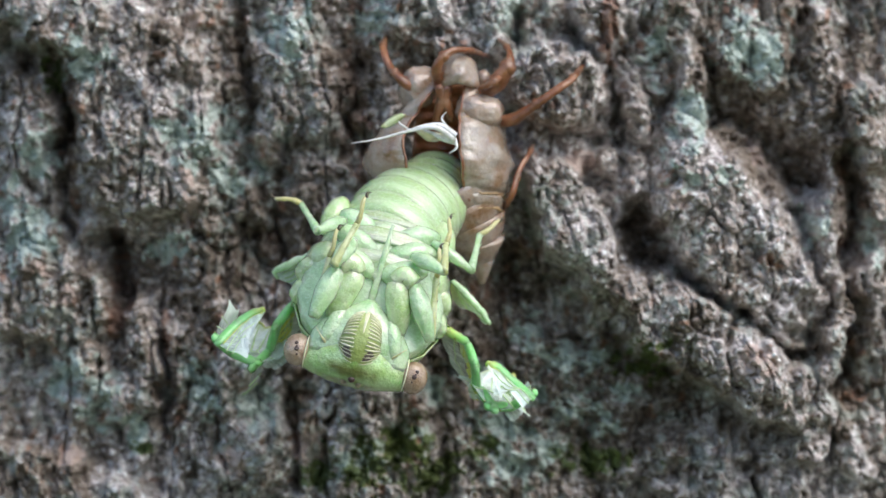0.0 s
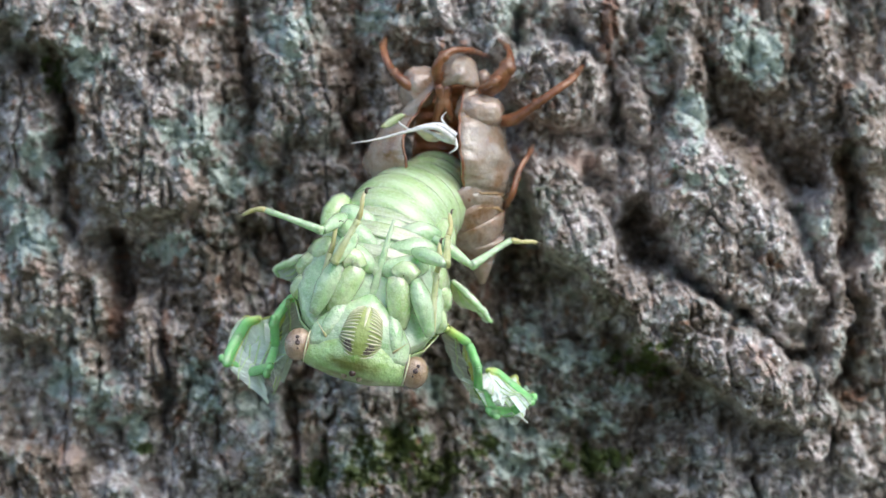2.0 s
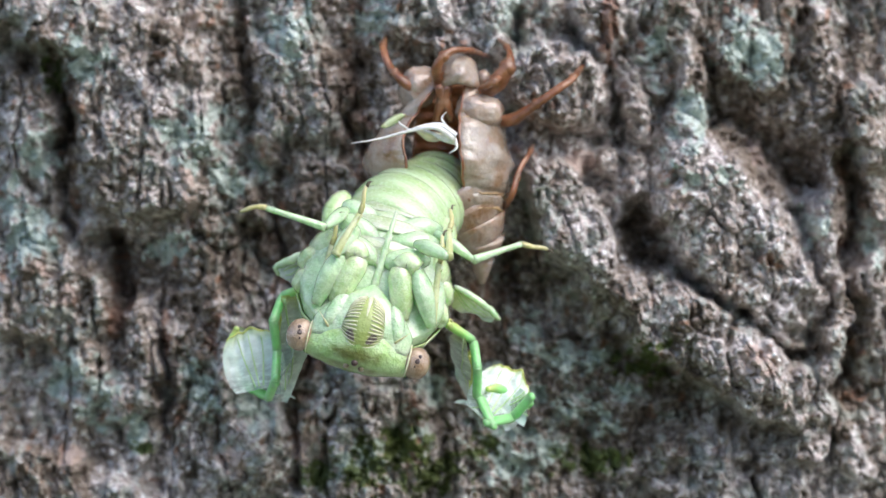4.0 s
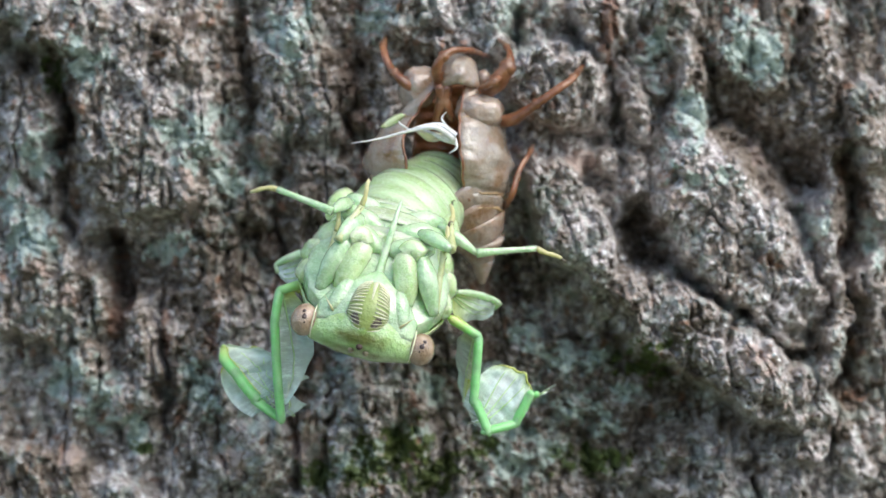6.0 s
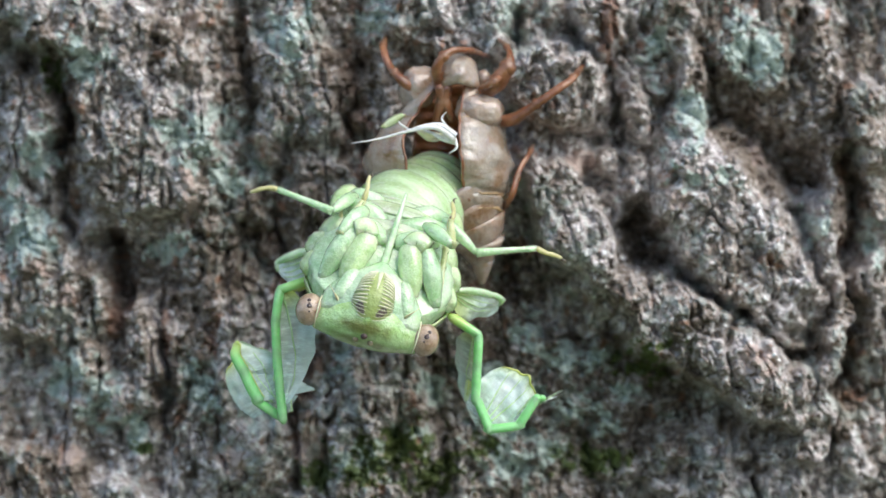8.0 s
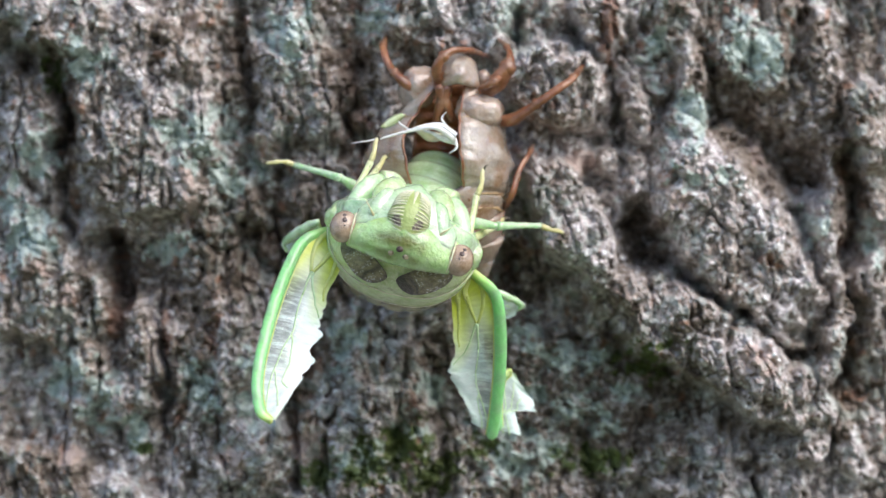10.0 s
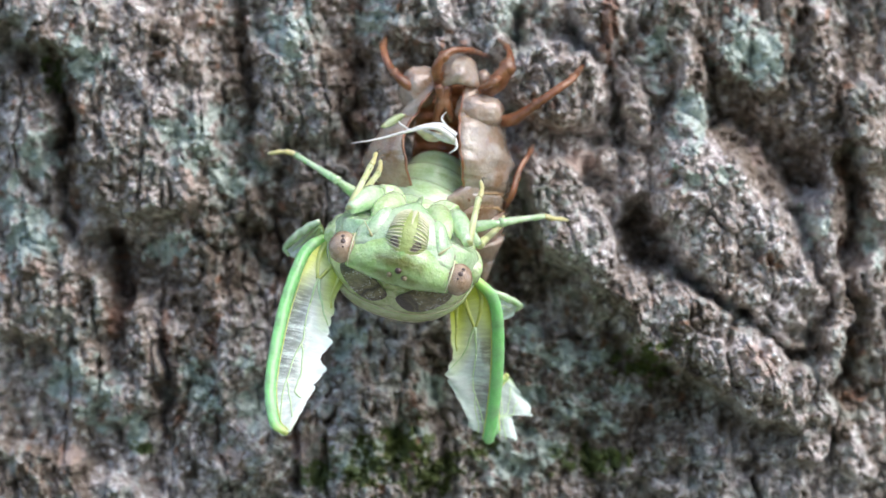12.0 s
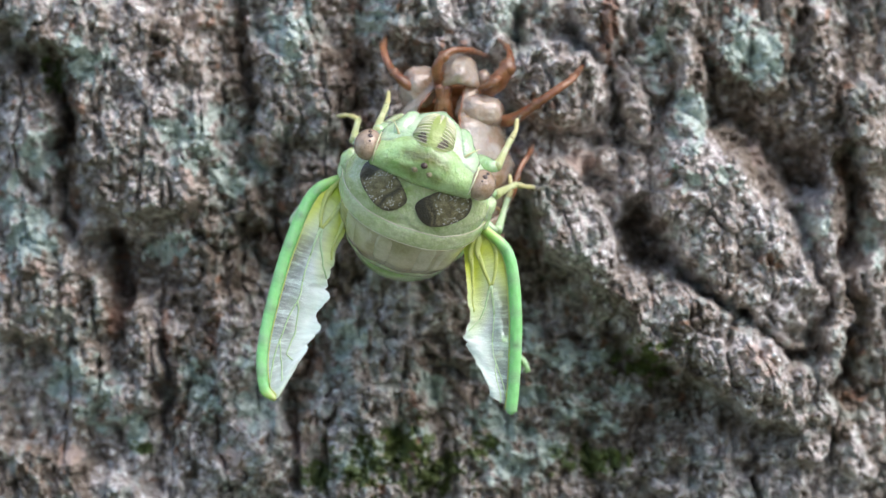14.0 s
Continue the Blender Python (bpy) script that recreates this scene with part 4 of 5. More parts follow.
clypeus = part("clypeus", bm, OLIVE, head, "bulging olive face plate")
for k in range(-3, 13):
    b = -0.42 + 0.135 * k
    for s in (-1, 1):
        bm = bmesh.new()
        tube(bm, [on_face(s * x, b + 0.10 * x * x * (1 if b > 0 else -0.6), 0.045) for x in np.linspace(0.30 - 0.25 * abs(k - 3) / 12, 0.95 - 0.02 * k, 9)], [0.06, 0.11, 0.115, 0.06] if k > 0 else [0.03, 0.045, 0.045, 0.03], 6)
        part("face_ridge", bm, STRIPE, head)
bm = bmesh.new()
tube(bm, [on_face(0, b, -0.12) for b in np.linspace(-0.1, 1.5, 12)], [0.04, 0.22, 0.32, 0.28], 10, 0.6)
part("face_keel", bm, STRIPE, head, "yellowish middle band of the face")
for s in (-1, 1):
    bm = bmesh.new()
    sheet(bm, lambda a, b: on_face(s * (0.26 + 0.44 * b), -0.68 + (0.10 + 0.30 * math.sin(b * 3.1)) * a - 0.08 * math.sin(b * 3.1) + 0.12 * b, 0.05 + 0.02 * math.sin(a * 28)), 28, 12)
    part("brow_mark", bm, DARK, head, "dark brow mark under the face ridges")
    bm = bmesh.new()
    egg(bm, (s * 2.9, 2.6, 1.35), (0.95, 2.0, 0.85), pose(0, 0, 0, 0, 0, s * 18), seg=20, rings=14, bend=ripple)
    part("cheek", bm, AQUA, head, "glossy pale green cheek beside the face plate")
    bm = bmesh.new()
    egg(bm, (s * 5.75, -0.15, -0.1), (1.35, 1.62, 1.45), pose(0, 0, 0, 0, 0, 0), seg=24, rings=18)
    part("eye", bm, EYE, head, "tan bulging eye with dark specks")
    for dy, dz, r in ((0.40, 1.42, 0.20), (-0.15, 1.46, 0.26), (-0.65, 1.40, 0.12), (0.12, 1.46, 0.09)):
        bm = bmesh.new()
        egg(bm, (s * (5.75 + 0.1 + 0.25 * dy), -0.15 + dy, -0.1 + dz * math.sqrt(max(0.1, 1 - (dy / 1.6) ** 2))), (r, r, 0.08), seg=10, rings=6)
        part("eye_speck", bm, PUPIL, head)
    bm = bmesh.new()
    tube(bm, [Vector((s * (4.85 + 0.12 * math.cos(t)), -0.1 + 1.62 * math.sin(t), -0.15 + 1.42 * math.cos(t))) for t in np.linspace(-1.9, 1.9, 20)], [0.03, 0.08, 0.08, 0.03], 6)
    part("eye_rim", bm, STRIPE, head)
    bm = bmesh.new()
    tube(bm, curve([(s * 3.3, 0.9, 1.6), (s * 3.8, 1.3, 2.1), (s * 4.5, 2.0, 2.3)], 10), [0.16, 0.07, 0.02], 6)
    part("antenna", bm, LEMON, head)
for x, deg, r in ((0, 143, 0.15), (-0.75, 155, 0.13), (0.75, 155, 0.13)):
    c = head_at(x, radians(deg), 0.10)
    bm = bmesh.new()
    egg(bm, c, (r, r, r), seg=12, rings=8)
    part("ocellus", bm, WHITE if x == 0 else SHELLD, head, "tiny bead-like simple eye")
    bm = bmesh.new()
    egg(bm, c * 0.97, (r * 2.3, r * 2.2, r * 1.9), seg=14, rings=10)
    part("ocellus_ring", bm, PUPIL if x == 0 else PATCH, head, "dark ring round a simple eye")
bm = bmesh.new()
tube(bm, curve([(0, 0, 0), (3, -0.25, 0), (6, -0.2, 0), (8.4, 0.1, 0)], 22), [0.5, 0.34, 0.26, 0.14], 10)
rostrum = part("rostrum", bm, AQUA, cicada, "thin pale beak folded along the belly")

# abdomen: overlapping rings between the shell and the thorax
RINGS = 7
abdomen = []
for k in range(RINGS):
    bm = bmesh.new()
    r = [3.2, 4.0, 4.6, 5.0, 5.2, 5.1, 4.9][k]
    rows = []
    for s, q in ((-1.6, 0.93), (-1.2, 0.975), (-0.9, 0.98), (-0.6, 0.99), (-0.3, 0.975), (0.0, 1.0), (0.3, 0.98), (0.6, 1.0), (0.9, 0.975), (1.2, 0.98), (1.6, 0.95), (1.8, 0.88)):
        rows.append([Vector((r * q * 1.02 * math.cos(t), 0.9 * r * q * math.sin(t), s)) for t in (2 * math.pi * i / 36 for i in range(36))])
    loft(bm, rows)
    abdomen.append(part("abdomen_ring", bm, ABDO, cicada, "smooth yellow-green abdomen segment"))

# legs: thick thigh, thin shin, yellow foot with claws
LEG_SIZES = {"fore": (5.6, 6.2, 2.8, 1.12), "mid": (4.4, 4.8, 2.7, 0.88), "hind": (4.6, 6.0, 2.7, 0.66)}


def limb(size):
    lf, lt, ls, r = LEG_SIZES[size]
    bm = bmesh.new()
    tube(bm, [Vector((x * lf, 0.25 * r * math.sin(x * 3), 0)) for x in np.linspace(0, 1, 12)], [0.6 * r, 1.0 * r, 1.05 * r, 0.8 * r, 0.5 * r], 12, 0.85)
    thigh = part("thigh", bm, AQUA, cicada)
    bm = bmesh.new()
    tube(bm, [Vector((x * lt, 0.12 * math.sin(x * 4), 0)) for x in np.linspace(0, 1, 14)], [0.48, 0.40, 0.33, 0.30, 0.34], 9)
    for k in range(5):
        x = lt * (0.35 + 0.13 * k)
        tube(bm, [Vector((x, 0.2 * (-1) ** k, 0.2)), Vector((x + 0.35, 0.55 * (-1) ** k, 0.35))], [0.06, 0.015], 5)
    shin = part("shin", bm, AQUA if size == "hind" else SHIN, cicada)
    bm = bmesh.new()
    tube(bm, [Vector((x * ls, 0.32 * math.sin(x * 3), 0.12 * math.sin(x * 5))) for x in np.linspace(0, 1, 14)], [0.27, 0.30, 0.20, 0.24, 0.21, 0.16], 9)
    foot = part("foot", bm, LEMON, cicada, "yellowish foot with dark claws")
    for s in (-1, 1):
        bm = bmesh.new()
        tube(bm, curve([(ls - 0.05, s * 0.1, 0), (ls + 0.35, s * 0.3, 0), (ls + 0.55, s * 0.25, 0.3)], 8), [0.13, 0.08, 0.02], 6)
        part("claw", bm, DARK, foot)
    return thigh, shin, foot


LEGS = {(size, s): limb(size) for size in ("fore", "mid", "hind") for s in (-1, 1)}

# wings: one flat outline (mm, x from the root to the tip, +y towards the hind edge),
# cut across into stiff pieces that unfold on hinges along the leading edge
LEAD = [(0, 0), (2.7, -2.45), (7.9, -3.15), (13.6, -3.07), (18.9, -2.5), (22.5, -1.2), (23.4, 0.2)]
TRAIL = [(1.2, 2.4), (4.0, 2.2), (8.6, 1.75), (12.2, 2.1), (15.8, 2.2), (18.6, 1.7), (22.7, 0.9)]
PIECES = 8


def on_line(pts, s):
    """A point of a smooth line through pts, s in 0..1."""
    x = max(0.0, min(1.0, s)) * (len(pts) - 1)
    k = min(int(x), len(pts) - 2)
    f = x - k
    p1, p2 = Vector(pts[k]), Vector(pts[k + 1])
    p0 = Vector(pts[k - 1]) if k else p1 * 2 - p2
    p3 = Vector(pts[k + 2]) if k + 2 < len(pts) else p2 * 2 - p1
    return 0.5 * ((2 * p1) + (p2 - p0) * f + (2 * p0 - 5 * p1 + 4 * p2 - p3) * f * f + (3 * p1 - p0 - 3 * p2 + p3) * f ** 3)


def equal_steps(pts, n):
    """Values of s that cut a line into n parts of equal length."""
    ss = np.linspace(0, 1, 400)
    ps = np.array([tuple(on_line(pts, v)) for v in ss])
    arc = np.concatenate([[0], np.cumsum(np.linalg.norm(np.diff(ps, axis=0), axis=1))])
    return [float(np.interp(arc[-1] * k / n, arc, ss)) for k in range(n + 1)]


CUTS = equal_steps(LEAD, PIECES)
NODES = [on_line(LEAD, c) for c in CUTS]
SPANS = [(q - p).length for p, q in zip(NODES, NODES[1:])]


def rest_frame(k):
    """The place of piece k in the flat wing (mm)."""
    p, x = NODES[k], (NODES[k + 1] - NODES[k]).normalized()
    return Matrix(((x.x, -x.y, 0, p.x), (x.y, x.x, 0, p.y), (0, 0, 1, 0), (0, 0, 0, 1)))


REST = [rest_frame(k) for k in range(PIECES)]


def wing_at(s, b, side=1, lift=0.0):
    """A point of the flat wing: s along, b from the leading to the hind edge, with folds and a ragged hind edge."""
    c, h = on_line(LEAD, s), on_line(TRAIL, s)
    ragged = 0.10 * noise.noise(Vector((s * 13, side * 3.0, 1.0))) + 0.045 * abs(math.sin(s * 37 + 6 * noise.noise(Vector((s * 5, side, 0))))) + 0.03 * noise.noise(Vector((s * 60, side, 5.0)))
    if side > 0:
        h = c + (h - c) * (1 - 0.5 * smooth1(0.46, 0.64, s) * (1 - smooth1(0.66, 0.72, s))) + Vector((1.8 * smooth1(0.645, 0.66, s) * (1 - smooth1(0.8, 1.0, s)), 0))
    p = c + (h - c) * (b * (1 + ragged * smooth1(0.15, 0.45, s) * b))
    z = (0.30 * math.sin(b * 7 + s * 9) * b + 0.16 * math.sin(s * 42 + b * 5) * b * b * smooth1(0.2, 0.5, s)
         + 0.22 * noise.noise(Vector((s * 9, b * 4, side * 2.0))) * b + 0.35 * math.sin(b * math.pi))
    return Vector((p.x, p.y, z * (1 - 0.6 * s) + lift))


# veins in the flat wing: (s, b) along each, thick near the root
VEINS = [
    ((0.04, 0.20), (0.12, 0.30), (0.20, 0.40), (0.255, 0.52)), ((0.03, 0.40), (0.10, 0.66), (0.18, 0.66), (0.255, 0.56)), ((0.02, 0.55), (0.10, 0.82), (0.20, 0.88), (0.33, 0.93)),
    ((0.255, 0.54), (0.38, 0.53), (0.50, 0.52), (0.56, 0.47), (0.66, 0.36), (0.76, 0.30), (0.86, 0.25)), ((0.255, 0.56), (0.31, 0.68), (0.37, 0.84), (0.41, 0.96)),
    ((0.52, 0.52), (0.57, 0.62), (0.64, 0.60), (0.73, 0.58), (0.80, 0.72)), ((0.66, 0.37), (0.73, 0.45), (0.82, 0.52), (0.90, 0.62))]


def wing_piece(k, side):
    """One strip of the wing in its own space: leading edge along x, the soft skin along +y."""
    s0, s1 = CUTS[k], CUTS[k + 1]
    back = REST[k].inverted()
    last = k == PIECES - 1
    nu, nv = 12, 22
    bm = bmesh.new()
    grid = sheet(bm, lambda a, b: back @ wing_at(s0 + (s1 - s0) * (a * 1.02 - 0.01), b, side), nu, nv, 0.0, ("milky", "root"))

    def at(a):
        return s0 + (s1 - s0) * a
    paint(bm, grid, "milky", lambda a, b: max(ramp1((0, 0.10, 0.22, 0.46, 0.62, 0.8, 1), (0.5, 0.2, 0.0, 0.12, 0.7, 0.97, 1.0), b), 1 - smooth1(0.24, 0.34, at(a)), 0.5 * smooth1(0.55, 0.75, at(a)), 0.9 * smooth1(0.86, 0.97, at(a))))
    paint(bm, grid, "root", lambda a, b: min(1.0, max(0.0, 1.6 - 3.8 * at(a) + 0.2 * math.sin(b * 9))) + 0.25 * smooth1(0.9, 1.0, at(a)))
    skin_ob = part("wing_membrane", bm, MEMBRANE, cicada, "whitish translucent crumpled wing membrane")
    # the leading edge, a flat thick band
    bm = bmesh.new()
    lay = bm.verts.layers.float.new("fade")

    def band(s):
        c = on_line(LEAD, s)
        d = on_line(LEAD, min(1.0, s + 0.01)) - on_line(LEAD, max(0.0, s - 0.01))
        n = Vector((-d.y, d.x)).normalized()
        return c, n, ramp1((0, 0.12, 0.3, 0.7, 0.9, 1), (0.44, 0.56, 0.62, 0.56, 0.50, 0.34), s)
    rows, ss = [], np.linspace(s0 - 0.003, s1 + 0.003, 9)
    for s in ss:
        c, n, h = band(s)
        rows.append([back @ Vector((c.x + n.x * (0.45 + h * math.cos(t)), c.y + n.y * (0.45 + h * math.cos(t)), 0.05 + ramp1((0, 0.5, 1), (0.46, 0.44, 0.30), s) * math.sin(t))) for t in (2 * math.pi * i / 14 for i in range(14))])
    loft(bm, rows, caps=False)
    for s in (s0, s1):
        c, n, h = band(s)
        egg(bm, back @ Vector((c.x + n.x * 0.45, c.y + n.y * 0.45, 0.05)), (h * 0.84, h * 0.84, 0.36), seg=14, rings=8)
    for v in bm.verts:
        s = s0 + (s1 - s0) * max(0.0, min(1.0, v.co.x / MM / SPANS[k]))
        v[lay] = max(0.85 * (1 - smooth1(0.0, 0.16, s)), 0.9 * smooth1(0.86, 1.0, s))
    part("leading_edge", bm, COSTA, skin_ob, "thick bright green leading edge of the wing")
    # the paler line along the band's inner side
    bm = bmesh.new()
    tube(bm, [back @ Vector((c.x + n.x * (0.5 + h), c.y + n.y * (0.5 + h), 0.12)) for c, n, h in (band(s) for s in ss)], [0.07, 0.07], 6)
    part("edge_line", bm, WROOT, skin_ob, "thin yellow-green line along the leading edge")
    for line in VEINS:
        fine = [on_line(line, q) for q in np.linspace(0, 1, 40)]
        mine = [p for p in fine if s0 - 0.012 <= p.x <= s1 + 0.012]
        if len(mine) < 3:
            continue
        bm = bmesh.new()
        thick = [0.34 * (1 - smooth1(0.0, 0.4, p.x)) + 0.095 for p in mine]
        tube(bm, [back @ wing_at(p.x, p.y, side, 0.03) for p in mine], thick, 6, 0.6)
        part("vein", bm, WROOT if mine[len(mine) // 2].x < 0.30 else VEIN, skin_ob)
    return skin_ob


def hind_piece(side):
    """A small rounded lobe, rolled along its edge."""
    ln = 5.4

    def f(a, b):
        w = math.sqrt(max(0.02, math.sin(math.pi * (0.05 + 0.90 * a))))
        y = (-0.5 + 3.2 * b) * w * (1 + 0.10 * noise.noise(Vector((a * 5, side, 2.0))))
        return Vector((a * ln, y, 0.45 * math.sin(a * 7 + b * 3) * b + 0.22 * noise.noise(Vector((a * 7, b * 6, side))) + 0.5 * b * b))
    bm = bmesh.new()
    grid = sheet(bm, f, 26, 16, 0.0, ("milky", "root"))
    paint(bm, grid, "milky", lambda a, b: 0.9)
    paint(bm, grid, "root", lambda a, b: max(0.0, 0.7 - 1.2 * a))
    ob = part("hindwing_membrane", bm, MEMBRANE, cicada, "small crumpled hindwing")
    bm = bmesh.new()
    tube(bm, [f(a, 0.0) for a in np.linspace(0, 1, 18)] + [f(1.0, b) for b in (0.3, 0.6)], [0.30, 0.46, 0.46, 0.40, 0.2], 9, 0.8)
    part("leading_edge", bm, AQUA, ob, "pale green rolled edge of the hindwing")
    for b in (0.35, 0.55, 0.75):
        bm = bmesh.new()
        tube(bm, [f(a, b * (0.6 + 0.4 * a)) + Vector((0, 0, 0.04)) for a in np.linspace(0.05, 0.88, 14)], [0.12, 0.06], 6)
        part("vein", bm, VEIN, ob)
    return ob


def soft_fold(side):
    """The crumpled soft skin of the hind edge, which swings out while the wing is folded: x away from its hinge."""
    def f(a, b):
        y = (b - 0.5) * 2
        w = 3.0 * (0.45 + 0.55 * math.sqrt(math.sin(math.pi * (0.12 + 0.76 * a))))
        r = 6.0 * a * (1 - 0.16 * y * y) * (1 + 0.06 * noise.noise(Vector((y * 3, side, 4.0))))
        z = 0.30 * math.sin(y * 6 + a * 3) * a + 0.28 * noise.noise(Vector((a * 5, b * 7, side))) + 0.08 * math.sin(y * 21)
        return Vector((r, y * w, z + 0.5 * y * y))

    def rim(b):
        return f(1.0, b)
    bm = bmesh.new()
    grid = sheet(bm, f, 22, 26, 0.0, ("milky", "root"))
    paint(bm, grid, "milky", lambda a, b: 0.35 + 0.6 * smooth1(0.1, 0.6, a))
    paint(bm, grid, "root", lambda a, b: 0.35 * smooth1(0.8, 1.0, a))
    ob = part("wing_fold", bm, MEMBRANE, cicada, "whitish crumpled fold of the wing skin")
    bm = bmesh.new()
    tube(bm, [rim(b) for b in np.linspace(0.04, 0.96, 26)], [0.06, 0.13, 0.12, 0.06], 6)
    part("fold_rim", bm, WROOT, ob, "yellow-green thickened rim of the fold")
    for b in (0.25, 0.5, 0.72):
        bm = bmesh.new()
        tube(bm, [f(a, 0.5 + (b - 0.5) * (0.3 + 0.7 * a)) + Vector((0, 0, 0.03)) for a in np.linspace(0.05, 0.92, 16)], [0.10, 0.07], 6)
        part("vein", bm, VEIN, ob)
    return ob


def soft_sail(side):
    """A long soft lobe of wing skin beside the folded leading edge: x along it, y away from it."""
    ln = 11.0

    def f(a, b):
        w = 3.4 * math.sin(math.pi * (0.04 + 0.93 * a) ** 0.8) ** 0.75 * (1 + 0.08 * noise.noise(Vector((a * 8, side, 9.0))))
        z = 0.25 * math.sin(a * 9 + b * 4) * b + 0.22 * noise.noise(Vector((a * 7, b * 4, side + 5.0))) + 0.5 * b * b
        return Vector((a * ln, w * b, z))
    bm = bmesh.new()
    grid = sheet(bm, f, 34, 14, 0.0, ("milky", "root"))
    paint(bm, grid, "milky", lambda a, b: ramp1((0, 0.3, 0.6, 1), (0.45, 0.4, 0.7, 1.0), b))
    paint(bm, grid, "root", lambda a, b: max(0.0, 0.9 - 5.0 * a))
    ob = part("wing_fold", bm, MEMBRANE, cicada, "long pale fold of soft wing skin")
    bm = bmesh.new()
    tube(bm, [f(a, 0.15 + 0.5 * a) + Vector((0, 0, 0.04)) for a in np.linspace(0.03, 0.85, 24)], [0.12, 0.09, 0.06], 6)
    part("vein", bm, VEIN, ob)
    return ob


FOREWINGS = {s: [wing_piece(k, s) for k in range(PIECES)] for s in (-1, 1)}
HINDWINGS = {s: hind_piece(s) for s in (-1, 1)}
FOLDS = {s: soft_fold(s) for s in (-1, 1)}
SAILS = {s: soft_sail(s) for s in (-1, 1)}
# ---- how it moves ----
TIMES = [0.0, 0.4, 0.8, 1.5, 2.2, 3.0, 3.6, 4.4, 5.3, 5.6, 5.8, 6.5, 7.8, 8.0, 8.15, 8.3, 9.0, 10.3, 10.5, 10.6, 10.7, 11.0, 11.7, 12.0, 12.2, 12.3, 12.4, 12.6, 13.0, 13.5, 14.0]
# head: seconds, u, v, out, roll, pitch of head, pitch of thorax
HEAD = [
    (0.0, 630, 641, 22, 13.8, 79, 142), (3.0, 632, 627, 22, 13.8, 76, 140), (5.3, 638, 600, 23, 14.5, 72, 131), (6.5, 646, 582, 23, 14.6, 70, 128),
    (7.8, 650, 574, 23, 15, 70, 127), (8.0, 651, 572, 23, 15, 69, 126), (8.3, 710, 430, 25, 16.2, 58, 72), (10.3, 712, 427, 25, 16.2, 57, 71),
    (10.5, 711, 423, 25, 16.2, 57, 70.5), (10.6, 709, 446, 25, 16.2, 59, 74), (10.7, 709, 461, 25, 16.2, 60, 76), (11.0, 708, 467, 25, 16.2, 61, 77), (12.2, 710, 462, 25, 15.6, 61, 76), (12.3, 712, 452, 25, 16.5, 60, 74),
    (12.4, 725, 376, 25, 18.6, 56, 57), (12.6, 737, 339, 25, 19.4, 54, 52), (13.0, 746, 310, 25, 19.5, 51, 47), (14.0, 753, 289, 25, 19.8, 48, 44)]
# folded wings: seconds, then u v of the root and of each hinge along the leading edge
CHAIN_W = [
    (0.0, 545, 515, 515, 538, 488, 575, 473, 620, 450, 643, 405, 628, 383, 605, 415, 570, 478, 537),
    (3.0, 545, 512, 503, 528, 481, 565, 488, 612, 482, 660, 455, 682, 402, 655, 412, 605, 445, 565),
    (5.3, 547, 497, 490, 516, 482, 575, 485, 634, 489, 693, 493, 745, 446, 710, 406, 666, 374, 608),
    (8.0, 548, 494, 491, 513, 484, 572, 487, 631, 492, 690, 498, 745, 452, 712, 424, 660, 410, 602),
    (8.15, 568, 440, 520, 466, 502, 521, 494, 580, 488, 639, 484, 698, 430, 715, 375, 725, 320, 735)]
CHAIN_E = [
    (0.0, 795, 588, 828, 608, 842, 648, 845, 692, 868, 724, 905, 728, 944, 702, 905, 668, 862, 638),
    (3.0, 797, 586, 832, 610, 848, 652, 851, 698, 872, 738, 908, 742, 944, 714, 905, 680, 862, 655),
    (5.3, 799, 566, 848, 598, 843, 657, 838, 716, 862, 770, 914, 752, 938, 700, 905, 722, 872, 712),
    (8.0, 799, 562, 848, 594, 845, 653, 842, 712, 866, 768, 922, 757, 955, 706, 918, 728, 880, 716),
    (8.15, 820, 520, 866, 550, 876, 608, 874, 667, 868, 726, 872, 775, 912, 755, 915, 697, 912, 640)]
# which way the soft skin lies for four stretches of the wing: seconds, then angle (0 right, 90 down) and tilt
STRETCH = {-1: (0, 0, 0, 0, 1, 2, 3, 3), 1: (0, 0, 0, 1, 1, 2, 3, 3)}
LIE_W = [(0.0, 0, 78, -75, 66, -30, 66, 55, -62), (3.0, 5, 78, -80, 66, -70, 60, 15, 52), (5.3, 0, 76, 0, 76, -75, 60, -45, 15), (8.0, 0, 76, 0, 76, -75, 60, -45, 15), (8.15, 8, 15, 5, 25, -40, 30, -70, 20)]
LIE_E = [(0.0, 180, 78, -80, 66, -150, 64, -230, -60), (3.0, 180, 78, -80, 62, -150, 60, -230, -56), (5.3, 185, 78, -55, 70, -150, 60, -235, 75), (8.0, 185, 78, -55, 70, -150, 60, -235, 75), (8.15, 182, 25, -110, 60, -150, 35, -300, 20)]
# how far the outer part lies behind the inner one (mm)
BEHIND_W = [(0.0, -0.4), (3.0, 0.9), (8.0, 1.2), (8.15, 0.4)]
BEHIND_E = [(0.0, -0.4), (3.0, 0.6), (5.3, 3.0), (8.0, 3.0), (8.15, 1.0)]
# the soft folds: seconds, u v of the hinge, angle (0 right, 90 down) and tilt
FOLD_W = [(0.0, 446, 640, -62, 52), (3.0, 446, 672, -84, 8), (5.3, 478, 712, -128, 6), (8.0, 486, 718, -124, 6), (8.15, 480, 640, -150, 20)]
FOLD_E = [(0.0, 872, 718, -62, 58), (3.0, 874, 730, -62, 52), (5.3, 852, 744, -52, 4), (8.0, 858, 748, -50, 4), (8.15, 868, 720, -80, 30)]
